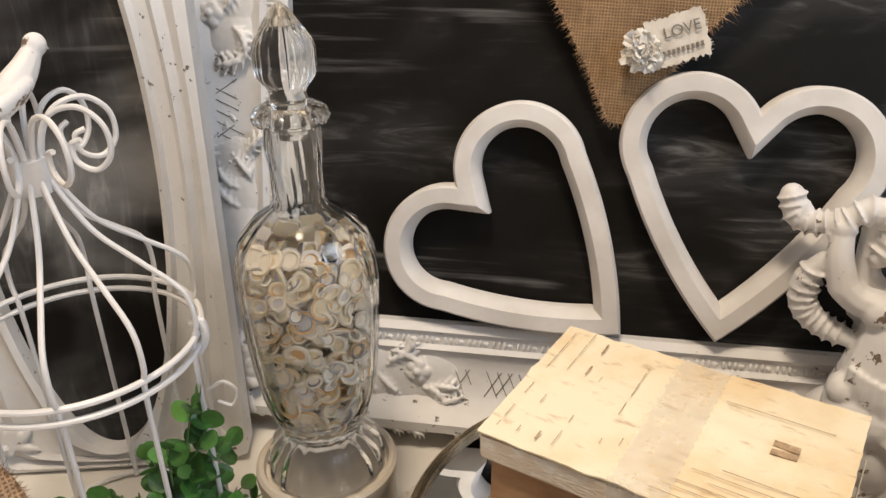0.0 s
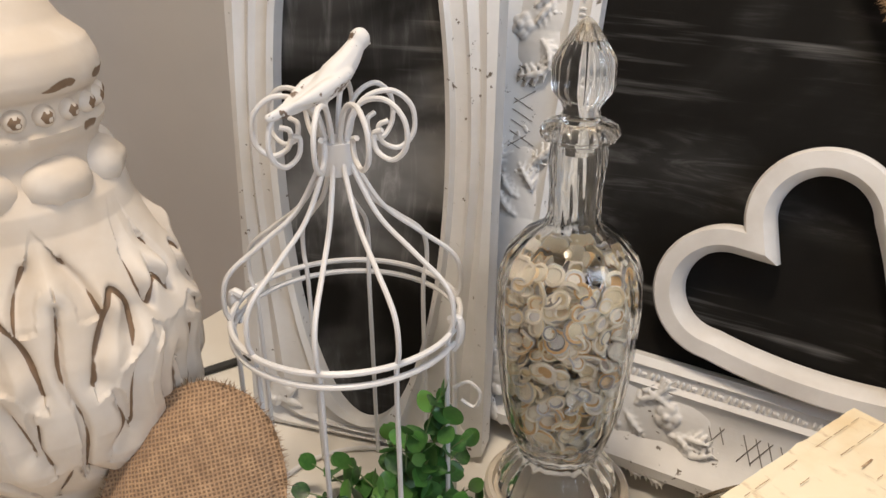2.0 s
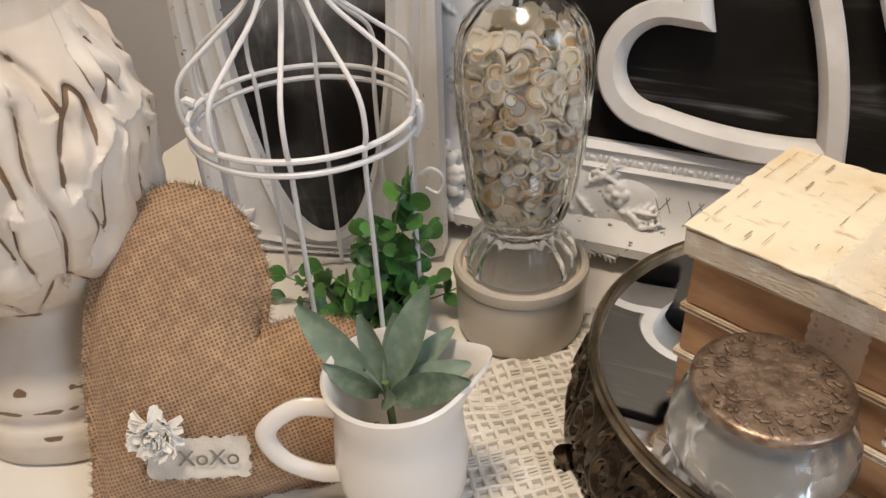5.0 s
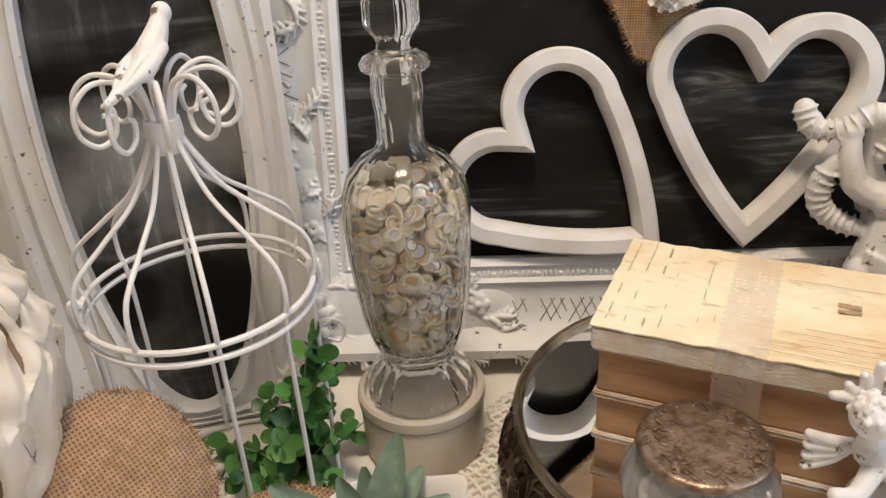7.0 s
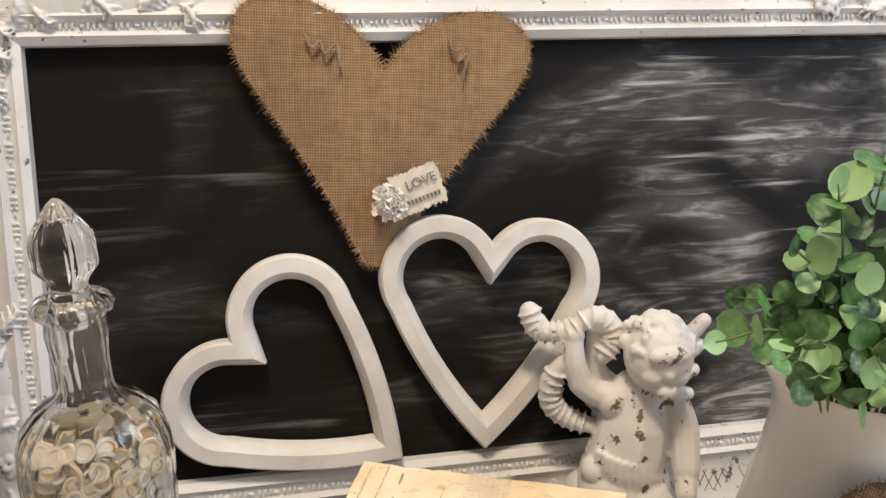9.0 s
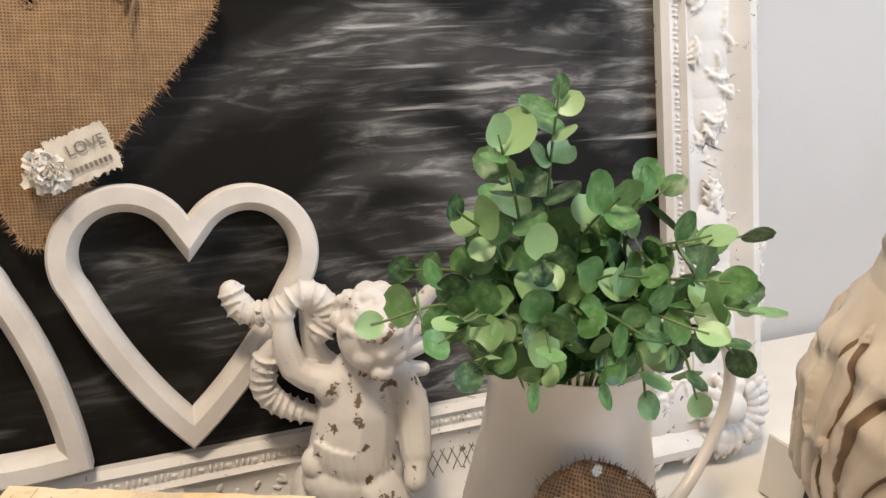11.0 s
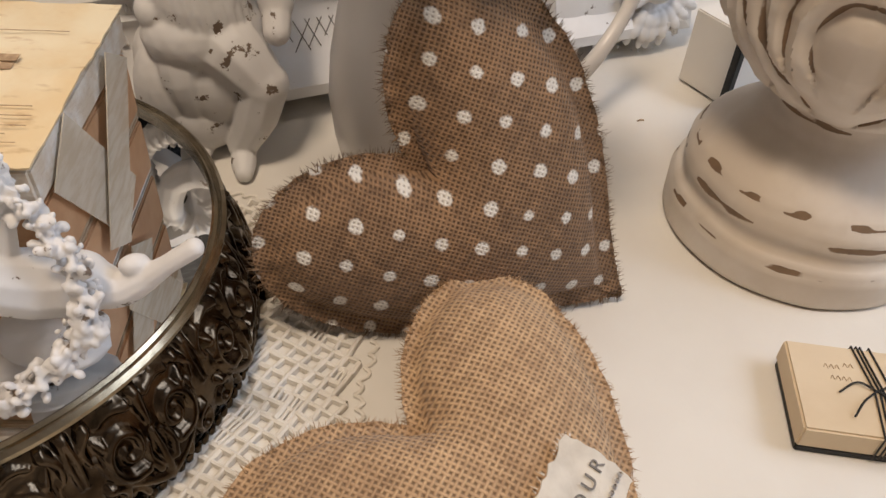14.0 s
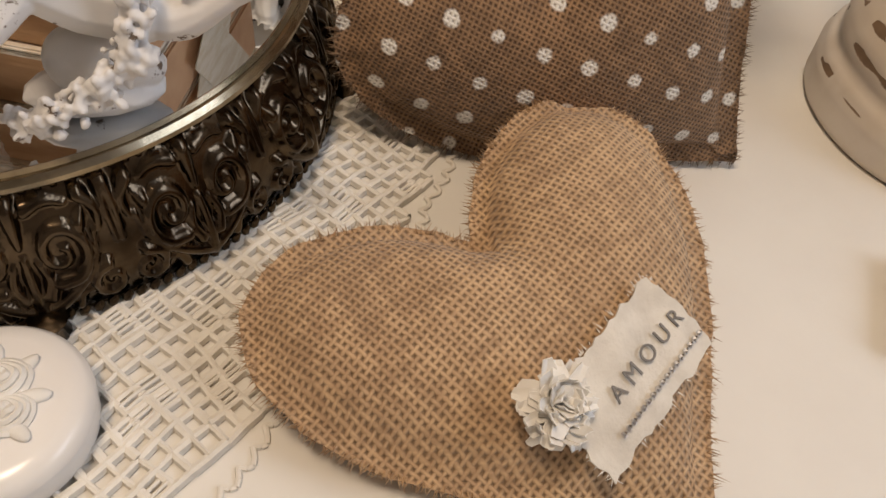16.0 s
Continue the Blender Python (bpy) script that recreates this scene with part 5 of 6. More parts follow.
for j in range(ny + 1):
    row = []
    for i in range(nx + 1):
        x, y = -0.0945 + 0.189 * i / nx, -0.0575 + 0.115 * j / ny
        p = Vector((x, y, 0))
        z = 0.0190 + 0.0011 * noise.noise(p * 38) + 0.0007 * noise.noise(p * 110) + 0.0018 * math.exp(-((y - 0.004 - 0.004 * math.sin(60 * x)) / 0.0035) ** 2)
        row.append(bm.verts.new((x + 0.0008 * noise.noise(p * 150), y + 0.0008 * noise.noise(p * 150 + Vector((5, 5, 5))), z)))
    g.append(row)
for j in range(ny):
    for i in range(nx):
        bm.faces.new((g[j][i], g[j][i + 1], g[j + 1][i + 1], g[j + 1][i]))
thicken(bm, 0.0009)
part("music_sheet", bm, PAPER, wrap, "yellowed creased printed sheet")
rnd = random.Random(31)
bm = bmesh.new()
for col, x0 in ((0, -0.086), (1, -0.074), (2, -0.062), (3, -0.052), (4, -0.030), (5, -0.020)):
    y = -0.050
    while y < 0.045:
        ln = rnd.uniform(0.004, 0.014)
        if rnd.random() < (0.75 if col < 4 else 0.5) and abs(y) > 0.008:
            wd = 0.00045 if col != 2 else 0.0011
            box(bm, (x0 - wd / 2, y, 0.0208), (x0 + wd / 2, y + ln, 0.02105))
        y += ln + rnd.uniform(0.002, 0.008)
for y0, x0, x1 in ((-0.052, 0.004, 0.084), (-0.046, 0.010, 0.086), (-0.041, 0.014, 0.080), (-0.036, 0.030, 0.086), (-0.030, 0.020, 0.086), (-0.024, 0.034, 0.084), (0.030, 0.020, 0.080)):
    box(bm, (x0, y0 - 0.00022, 0.0208), (x1, y0 + 0.00022, 0.02098))
box(bm, (0.052, 0.006, 0.0208), (0.066, 0.011, 0.0211)), box(bm, (0.052, 0.000, 0.0208), (0.066, 0.0045, 0.0210))
tagged(part("faded_print", bm, SEPIA, wrap, "faded sepia print marks", False), kind="stuff")

n = Nodes("sheer_lace", 0.85, Alpha=0.15)
SHEER = n.done(n.mix(n.ramp(n.noise(160, 4), 0.4, 0.65), (0.70, 0.65, 0.58), (0.82, 0.79, 0.74)))
n = Nodes("gauze_ribbon", 0.85, Alpha=0.66)
GAUZE = n.done(n.mix(n.ramp(n.noise(60, 5, n.mapped((1, 1, 4))), 0.35, 0.7), (0.72, 0.61, 0.46), (0.84, 0.76, 0.63)), n.noise(420, 3), 0.4, 0.0005)
rib = thing("lace_ribbon", "cream lace ribbon tied round the books", "ribbon", BK)


def lace_band(name, pts, across, w, holes, parent, mat=None):
    """A strip along pts, of netting with small holes."""
    bm = bmesh.new()
    pts = [Vector(p) for p in pts]
    across = Vector(across).normalized()
    rows = []
    nw = 14
    for i, p in enumerate(pts):
        rows.append([bm.verts.new(p + across * w * (k / nw - 0.5) * (1 + (0.05 * math.sin(i * 1.9) if k in (0, nw) and holes > -1 else 0))) for k in range(nw + 1)])
    for i in range(len(rows) - 1):
        for k in range(nw):
            if 0 < k < nw - 1 and i % 2 == 1 and k % 2 == 1 and noise.noise(Vector((i * 0.21, k * 0.33, 2.0))) < holes:
                continue
            bm.faces.new((rows[i][k], rows[i][k + 1], rows[i + 1][k + 1], rows[i + 1][k]))
    thicken(bm, 0.0005)
    part(name, bm, mat or SHEER, parent, "patterned sheer lace", False)


def run(a, b, n):
    a, b = Vector(a), Vector(b)
    return [a.lerp(b, i / n) for i in range(n + 1)]


lace_band("front_band", run((0.0, -0.0578, 0.0025), (0.0, -0.0592, 0.0905), 44), (1, 0, 0), 0.030, 0.0, rib)
lace_band("top_band", run((0.0, -0.0592, 0.0925), (0.0, 0.058, 0.0925), 56), (1, 0, 0), 0.030, -0.12, rib)
lace_band("end_band", run((0.0955, -0.036, 0.0800), (0.0955, 0.012, 0.0110), 50), (0, 0.8, 0.58), 0.030, -2, rib, GAUZE)
lace_band("end_band", run((0.0975, 0.032, 0.0800), (0.0975, -0.014, 0.0110), 50), (0, 0.8, -0.58), 0.026, -2, rib, GAUZE)

# ---- jar ----
jar = thing("glass_jar", "cut glass jar with a hammered copper lid", "jar", Matrix.Translation((0.1745, -0.1440, 0.0679)) @ Matrix.Diagonal((0.94, 0.94, 1.0, 1)))
bm = bmesh.new()
facet = lambda a, z: 1 + 0.045 * abs(math.sin(8 * a + (120 if z < 0.021 else -120) * (z - 0.021))) * (1 if 0.004 < z < 0.036 else 0.1)
lathe(bm, [(0, 0), (0.030, 0), (0.036, 0.003), (0.0450, 0.012), (0.047, 0.021), (0.0455, 0.030), (0.040, 0.038), (0.036, 0.042), (0.0355, 0.0480), (0.033, 0.0480), (0.033, 0.040), (0.037, 0.032), (0.0395, 0.021), (0.038, 0.013), (0.031, 0.006), (0, 0.005)], 84, facet)
part("bowl", bm, CUTGLASS, jar, "cut glass bowl")
bm = bmesh.new()
lathe(bm, [(0, 0.0483), (0.0375, 0.0483), (0.0395, 0.0490), (0.0402, 0.0505), (0.0400, 0.0528), (0.0388, 0.0540), (0.036, 0.0545), (0.033, 0.0541), (0.018, 0.0548), (0, 0.0550)], 72)
part("lid", bm, LID, jar, "hammered copper lid")
rnd = random.Random(2)
bm = bmesh.new()
for k in range(260):
    a, r = rnd.random() * 2 * math.pi, 0.036 * math.sqrt(rnd.random())
    blob(bm, (r * math.cos(a), r * math.sin(a), 0.0547), rnd.uniform(0.0008, 0.0022), (1.6, 0.8, 0.45), (0, 0, rnd.uniform(0, 180)), 1)
tagged(part("lid_relief", bm, LID, jar), kind="stuff")

# ---- figures ----
rnd = random.Random(8)
bm = bmesh.new()
# seat of cloud, legs
blob(bm, (0.357, 0.082, 0.030), 0.028, (1.0, 0.9, 1.15)), blob(bm, (0.352, 0.090, 0.062), 0.024, (0.9, 0.9, 1.1)), blob(bm, (0.372, 0.088, 0.020), 0.022)
limb(bm, [(0.372, 0.070, 0.092), (0.386, 0.052, 0.080), (0.401, 0.040, 0.060)], [0.024, 0.0215, 0.016])
limb(bm, [(0.401, 0.040, 0.060), (0.394, 0.042, 0.036), (0.384, 0.046, 0.014)], [0.016, 0.0145, 0.0105])
limb(bm, [(0.384, 0.046, 0.010), (0.381, 0.034, 0.007), (0.379, 0.025, 0.006)], [0.0085, 0.0085, 0.0062])
limb(bm, [(0.362, 0.072, 0.090), (0.358, 0.060, 0.060), (0.362, 0.064, 0.022)], [0.020, 0.016, 0.010])
limb(bm, [(0.362, 0.064, 0.012), (0.356, 0.050, 0.007)], [0.009, 0.007])
# trunk and head
limb(bm, [(0.371, 0.078, 0.090), (0.376, 0.074, 0.112), (0.381, 0.077, 0.140), (0.384, 0.080, 0.160)], [0.031, 0.032, 0.029, 0.023])
blob(bm, (0.362, 0.076, 0.160), 0.013), blob(bm, (0.407, 0.076, 0.158), 0.013)
limb(bm, [(0.386, 0.076, 0.168), (0.390, 0.072, 0.182)], [0.013, 0.014])
blob(bm, (0.392, 0.068, 0.202), 0.0270, (0.98, 1.0, 1.08), sub=3)
blob(bm, (0.381, 0.0520, 0.194), 0.0095), blob(bm, (0.401, 0.0525, 0.192), 0.0095), blob(bm, (0.390, 0.0425, 0.197), 0.0034, (1, 1, 1.2)), blob(bm, (0.391, 0.0475, 0.182), 0.0075, (1.2, 1, 0.9)), blob(bm, (0.390, 0.046, 0.212), 0.012, (1.4, 0.6, 0.6))
for k in range(80):
    a, e = rnd.uniform(0, 2 * math.pi), rnd.uniform(0.05, 1.5)
    v = Vector((math.cos(a) * math.cos(e), math.sin(a) * math.cos(e) + 0.15, math.sin(e)))
    if v.y < -0.55 and v.z < 0.45:
        continue
    blob(bm, Vector((0.392, 0.069, 0.205)) + v * 0.0262, rnd.uniform(0.0038, 0.0062), (1.25, 1.0, 0.8), (rnd.uniform(0, 90), rnd.uniform(0, 90), 0), 1)
# arms
limb(bm, [(0.362, 0.078, 0.163), (0.349, 0.084, 0.165), (0.339, 0.088, 0.172)], [0.0115, 0.011, 0.0105])
limb(bm, [(0.339, 0.088, 0.172), (0.334, 0.092, 0.190), (0.334, 0.096, 0.206)], [0.0105, 0.0092, 0.0075])
blob(bm, (0.334, 0.097, 0.210), 0.0085)
limb(bm, [(0.409, 0.072, 0.160), (0.418, 0.066, 0.135), (0.416, 0.050, 0.108)], [0.0135, 0.0135, 0.0115])
limb(bm, [(0.416, 0.050, 0.108), (0.412, 0.038, 0.094)], [0.0095, 0.0085])
# horn and ribbon
limb(bm, [(0.303, 0.116, 0.224), (0.308, 0.112, 0.211), (0.320, 0.106, 0.209), (0.334, 0.100, 0.214)], [0.0085, 0.0085, 0.0075, 0.0065], 12)
limb(bm, [(0.334, 0.100, 0.214), (0.348, 0.098, 0.224), (0.361, 0.096, 0.219), (0.365, 0.094, 0.204), (0.358, 0.092, 0.192)], [0.0065, 0.0085, 0.0092, 0.0085, 0.0065], 12)
limb(bm, [(0.326, 0.098, 0.186), (0.318, 0.100, 0.170), (0.319, 0.100, 0.150), (0.332, 0.096, 0.137), (0.350, 0.088, 0.132)], [0.0060, 0.0088, 0.0092, 0.0085, 0.0065], 12)
for line in ([(0.303, 0.116, 0.224), (0.308, 0.112, 0.211), (0.320, 0.106, 0.209), (0.334, 0.100, 0.214), (0.348, 0.098, 0.224), (0.361, 0.096, 0.219), (0.365, 0.094, 0.204), (0.358, 0.092, 0.192)], [(0.322, 0.099, 0.178), (0.318, 0.100, 0.160), (0.322, 0.099, 0.145), (0.335, 0.095, 0.136), (0.350, 0.088, 0.132)]):
    fine = smooth_curve(line, 5)
    for a, b in list(zip(fine, fine[1:]))[::2]:
        q = (b - a).to_track_quat("Z", "Y").to_matrix().to_4x4()
        bmesh.ops.create_icosphere(bm, subdivisions=2, radius=1, matrix=Matrix.Translation(a) @ q @ Matrix.Diagonal((0.0112, 0.0112, 0.0013, 1)))
# sash
for k in range(16):
    a = -2.7 + 2.9 * k / 15
    p = Vector((0.374 + 0.030 * math.cos(a), 0.076 + 0.031 * math.sin(a), 0.108 - 0.006 * math.cos(a)))
    limb(bm, [p + Vector((0, 0, 0.011)), p + Vector((0.001, -0.001, 0)), p + Vector((0.003, -0.002, -0.014 - 0.004 * math.sin(k)))], [0.0026, 0.0036, 0.0030], 6)
blob(bm, (0.349, 0.068, 0.104), 0.013), blob(bm, (0.374, 0.070, 0.088), 0.033, (1.15, 0.95, 0.8)), blob(bm, (0.378, 0.062, 0.055), 0.026, (1.1, 0.8, 1.2)), blob(bm, (0.365, 0.070, 0.028), 0.026, (1.2, 0.9, 1.0)), blob(bm, (0.352, 0.078, 0.045), 0.026, (1.0, 1.0, 1.5))
# wings
for sx, tx, tz in ((-1, 0.352, 0.226), (1, 0.445, 0.212)):
    for k in range(5):
        f = k / 4
        limb(bm, [(0.386 + sx * 0.012, 0.096, 0.160 - 0.006 * k), (0.386 + sx * 0.030, 0.102, 0.178 - 0.010 * k), (tx - sx * 0.010 * f, 0.100, tz - 0.022 * k)], [0.007, 0.0085, 0.0062], 8)
cherub = fuse(bm, "cherub_statue", STATUE, 0.0013, 2)
tagged(cherub, "white distressed winged figure lifting a ribboned horn", "figurine")

bm = bmesh.new()
limb(bm, [(0.252, -0.158, 0.122), (0.268, -0.152, 0.108), (0.286, -0.150, 0.100)], [0.0119, 0.0139, 0.0132])
blob(bm, (0.243, -0.163, 0.152), 0.0125, sub=3)
for k in range(40):
    a, e = rnd.uniform(0, 6.28), rnd.uniform(-0.2, 1.5)
    v = Vector((math.cos(a) * math.cos(e), math.sin(a) * math.cos(e), math.sin(e)))
    if v.x > 0.35 and v.z < 0.4:
        continue
    blob(bm, Vector((0.243, -0.163, 0.153)) + v * 0.0122, rnd.uniform(0.0020, 0.0032), sub=1)
limb(bm, [(0.247, -0.160, 0.136), (0.252, -0.158, 0.124)], [0.0059, 0.0073])
limb(bm, [(0.288, -0.150, 0.100), (0.300, -0.156, 0.098), (0.311, -0.160, 0.104)], [0.0112, 0.0078, 0.0055])
limb(bm, [(0.311, -0.160, 0.104), (0.321, -0.163, 0.112), (0.332, -0.165, 0.119)], [0.0053, 0.0040, 0.0042])
blob(bm, (0.308, -0.157, 0.110), 0.0045, (1.5, 1, 1))
blob(bm, (0.276, -0.146, 0.070), 0.010, (1.6, 1.0, 1.0)), blob(bm, (0.262, -0.150, 0.078), 0.013, (1.2, 0.9, 1.1))
limb(bm, [(0.262, -0.150, 0.122), (0.266, -0.148, 0.140), (0.268, -0.150, 0.158)], [0.0069, 0.0058, 0.0050])
limb(bm, [(0.250, -0.165, 0.116), (0.236, -0.176, 0.108), (0.222, -0.180, 0.112)], [0.0066, 0.0053, 0.0043])
for k in range(4):
    limb(bm, [(0.258, -0.140, 0.120), (0.258 - 0.004 * k, -0.136, 0.140), (0.259 - 0.008 * k, -0.134, 0.163 - 0.007 * k)], [0.0036, 0.0042, 0.0030], 8)
    limb(bm, [(0.246, -0.148, 0.118), (0.232, -0.150, 0.122 - 0.004 * k), (0.216, -0.152, 0.130 - 0.008 * k)], [0.0036, 0.0042, 0.0030], 8)
for line in ([(0.266, -0.144, 0.162), (0.272, -0.150, 0.152), (0.281, -0.160, 0.140), (0.288, -0.167, 0.120), (0.286, -0.172, 0.100)], [(0.286, -0.172, 0.100), (0.272, -0.176, 0.086), (0.252, -0.176, 0.076), (0.236, -0.172, 0.068)]):
    for p in smooth_curve(line, 9):
        for k in range(7):
            blob(bm, p + Vector((rnd.uniform(-1, 1), rnd.uniform(-1, 1), rnd.uniform(-1, 1))) * 0.0056, rnd.uniform(0.0014, 0.0026), (1.3, 1, 0.8), (rnd.uniform(0, 180), rnd.uniform(0, 180), 0), 1)
blob(bm, (0.262, -0.148, 0.0615), 0.0085, (3.4, 1.6, 1.0))
lying = fuse(bm, "garland_statue", STATUE, 0.0008, 1)
lying.matrix_world = Matrix.Translation((0.2486, -0.007, 0.0681)) @ Matrix.Diagonal((0.90, 1, 0.92, 1)) @ Matrix.Translation((-0.243, 0, -0.053))
tagged(lying, "white distressed winged figure reclining with a flower garland", "figurine")

# ---- lace doily ----
rnd = random.Random(17)
DX, DY = 0.200, -0.098
bm = bmesh.new()
PITCH = 0.0084


def thread(bm, a, b, w, h):
    """A soft cord that hovers a little over the tabletop, rounded on top."""
    d = Vector((b[0] - a[0], b[1] - a[1]))
    s = Vector((-d.y, d.x)).normalized() * w
    z0 = 0.0006
    rows = []
    for p in (a, b):
        top = z0 + h * rnd.uniform(0.75, 1.2)
        rows.append([bm.verts.new((p[0] + k * s.x, p[1] + k * s.y, z)) for k, z in ((1.0, z0), (0.75, top * 0.85), (0, top), (-0.75, top * 0.85), (-1.0, z0))])
    for k in range(4):
        bm.faces.new((rows[0][k], rows[0][k + 1], rows[1][k + 1], rows[1][k]))


def edge_radius(a):
    return 0.200 + 0.006 * abs(math.sin(10 * a)) + 0.010 * math.cos(4 * a - 0.4)


def in_lace(x, y):
    r, a = math.hypot(x, y), math.atan2(y, x)
    return r < edge_radius(a) and math.hypot(x + DX - TX, y + DY - TY) > 0.120


rot = Matrix.Rotation(radians(38), 2)
cells = {}
N = int(0.23 / PITCH)
for i in range(-N, N):
    for j in range(-N, N):
        p = rot @ Vector((i * PITCH, j * PITCH))
        p += Vector((noise.noise(Vector((p.x * 30, p.y * 30, 0))), noise.noise(Vector((p.x * 30, p.y * 30, 7))))) * 0.004
        cells[i, j] = p
for (i, j), p in cells.items():
    if not in_lace(p.x, p.y):
        continue
    for di, dj in ((1, 0), (0, 1)):
        q = cells.get((i + di, j + dj))
        if q and in_lace(q.x, q.y):
            thread(bm, (p.x + DX, p.y + DY), (q.x + DX, q.y + DY), rnd.uniform(0.0012, 0.0023), 0.0034)
    c = cells.get((i + 1, j + 1))
    if c and in_lace(c.x, c.y) and ((i // 3 + j // 2) % 3 == 0 and rnd.random() < 0.7):
        q0, q1 = cells[i + 1, j], cells[i, j + 1]
        for f in (0.3, 0.62):
            a, b = p.lerp(q1, f), q0.lerp(c, f)
            thread(bm, (a.x + DX, a.y + DY), (b.x + DX, b.y + DY), 0.0010, 0.0034)
for k in range(150):
    a = 2 * math.pi * k / 150
    pts = []
    for s in range(5):
        b = a + 2 * math.pi / 150 * s / 4
        r = edge_radius(b) + 0.001 + 0.0045 * math.sin(math.pi * s / 4)
        pts.append((DX + r * math.cos(b), DY + r * math.sin(b)))
    for u, v in zip(pts, pts[1:]):
        thread(bm, u, v, 0.0012, 0.0012)
tagged(part("crochet_doily", bm, LACE, smooth=False), "ivory crochet lace doily under the mirror tray", "doily", kind="stuff")

# ---- rose lid, box, boards at the ends ----
rose = thing("rose_box", "round white trinket box with carved roses", "trinket box", (0.2225, -0.249, 0.0))
bm = bmesh.new()
lathe(bm, [(0, 0.0), (0.030, 0.0), (0.033, 0.003), (0.0335, 0.011), (0.0325, 0.0125), (0, 0.0125)], 56)
part("base", bm, PORCELAIN, rose)
bm = bmesh.new()
lathe(bm, [(0, 0.0127), (0.033, 0.0127), (0.0345, 0.0150), (0.0340, 0.0185), (0.0315, 0.0212), (0.026, 0.0225), (0, 0.0235)], 56)
lid = part("lid", bm, PORCELAIN, rose, "domed white lid")
for k, (x, y, s) in enumerate(((0.006, 0.007, 1.0), (0.009, -0.006, 0.9), (-0.006, -0.001, 1.0), (-0.002, 0.015, 0.7), (0.000, -0.015, 0.75))):
    bm = bmesh.new()
    for t, (r, h) in enumerate(((0.0078, 0.0002), (0.0060, 0.0018), (0.0040, 0.0034), (0.0019, 0.0046))):
        pts = [(x + s * (r + 0.0004 * math.sin(3 * b + t)) * math.cos(b), y + s * (r + 0.0004 * math.cos(3 * b)) * math.sin(b), 0.0235 + s * h + 0.0006 * math.sin(2 * b + t)) for b in [2 * math.pi * q / 24 for q in range(24)]]
        tube(bm, pts, 0.0016 * s, 6, True)
    part("carved_rose", bm, PETAL, lid)
for k in range(8):
    a = 2 * math.pi * k / 8
    bm = bmesh.new()
    blob(bm, (0.002 + 0.014 * math.cos(a), 0.017 * math.sin(a), 0.0235), 0.0042, (1.5, 0.7, 0.45), (0, 0, math.degrees(a)), 2)
    part("carved_leaf", bm, PETAL, lid)

mb = Matrix.Translation((0.578, -0.272, 0)) @ Matrix.Rotation(radians(-31), 4, "Z") @ Matrix.Diagonal((1, 0.90, 1, 1))
match = thing("gift_box", "small flat kraft box tied with dark thread", "box", mb)
bm = bmesh.new()
box(bm, (0.0, 0.0, 0.0), (0.082, 0.060, 0.0048), 0.0008)
part("tray", bm, BLACK, match, "dark inner tray")
bm = bmesh.new()
box(bm, (-0.001, -0.001, 0.0050), (0.083, 0.0615, 0.0195), 0.0012)
part("lid", bm, KRAFT, match, "cream kraft lid")
bm = bmesh.new()
for x in (0.036, 0.0385, 0.0405, 0.045):
    tube(bm, [(x, -0.0018, 0.004), (x, -0.0018, 0.0200), (x + 0.002, 0.03, 0.0203), (x - 0.003, 0.062, 0.0200), (x - 0.003, 0.0625, 0.004)], 0.00055, 5)
part("thread_wrap", bm, SKYCARD, match, "wound black thread")
bm = bmesh.new()
for pts in ([(0.039, 0.030, 0.0206), (0.030, 0.034, 0.0215), (0.020, 0.026, 0.0207)], [(0.039, 0.030, 0.0206), (0.050, 0.020, 0.0216), (0.058, 0.012, 0.0207)], [(0.039, 0.030, 0.0206), (0.052, 0.036, 0.0225), (0.060, 0.030, 0.0212), (0.050, 0.026, 0.0212), (0.039, 0.030, 0.0206)], [(0.039, 0.030, 0.0206), (0.030, 0.020, 0.0225), (0.024, 0.010, 0.0212)]):
    tube(bm, smooth_curve(pts, 5), 0.0006, 5)
part("thread_bow", bm, SKYCARD, match, "black thread bow")
bm = bmesh.new()
for k, (x, y, w) in enumerate(((0.016, 0.044, 0.010), (0.026, 0.046, 0.006), (0.018, 0.036, 0.012))):
    for q in range(int(w / 0.0028)):
        tube(bm, smooth_curve([(x + q * 0.0028, y, 0.0197), (x + q * 0.0028 + 0.0012, y + 0.0025, 0.0197), (x + q * 0.0028 + 0.002, y - 0.0006, 0.0197)], 3), 0.00022, 4)
part("script_marks", bm, SEPIA, match, "faint handwritten marks", False)


def bound_album(label, m, w, d, h):
    root = thing("white_album", label, "album", m)
    bm = bmesh.new()
    box(bm, (0.003, 0.0, 0.002), (w, d, h), 0.001)
    part("page_block", bm, TABLE, root, "white block")
    bm = bmesh.new()
    box(bm, (-0.004, -0.002, 0), (0.0028, 0.004, h + 0.002), 0.0008)
    part("binding", bm, BLACK, root, "black edge strip")
    return root


bound_album("white album with a black edge behind the finial", Matrix.Translation((0.735, -0.013, 0)) @ Matrix.Rotation(radians(10), 4, "Z"), 0.10, 0.05, 0.062)
bm = bmesh.new()
tube(bm, [(-0.385, -0.010, 0.004), (-0.374, 0.012, 0.004), (-0.345, 0.075, 0.004)], 0.004, 6)
tagged(part("black_rod", bm, BLACK), "thin black rod lying behind the finial", "rod")
bm = bmesh.new()
tube(bm, [(0.6650, -0.0025, 0.0006), (0.668, -0.0020, 0.0007), (0.6705, -0.0030, 0.0006)], 0.0006, 5)
tagged(part("crumb", bm, SEPIA), "tiny dark crumb on the tabletop", "crumb")

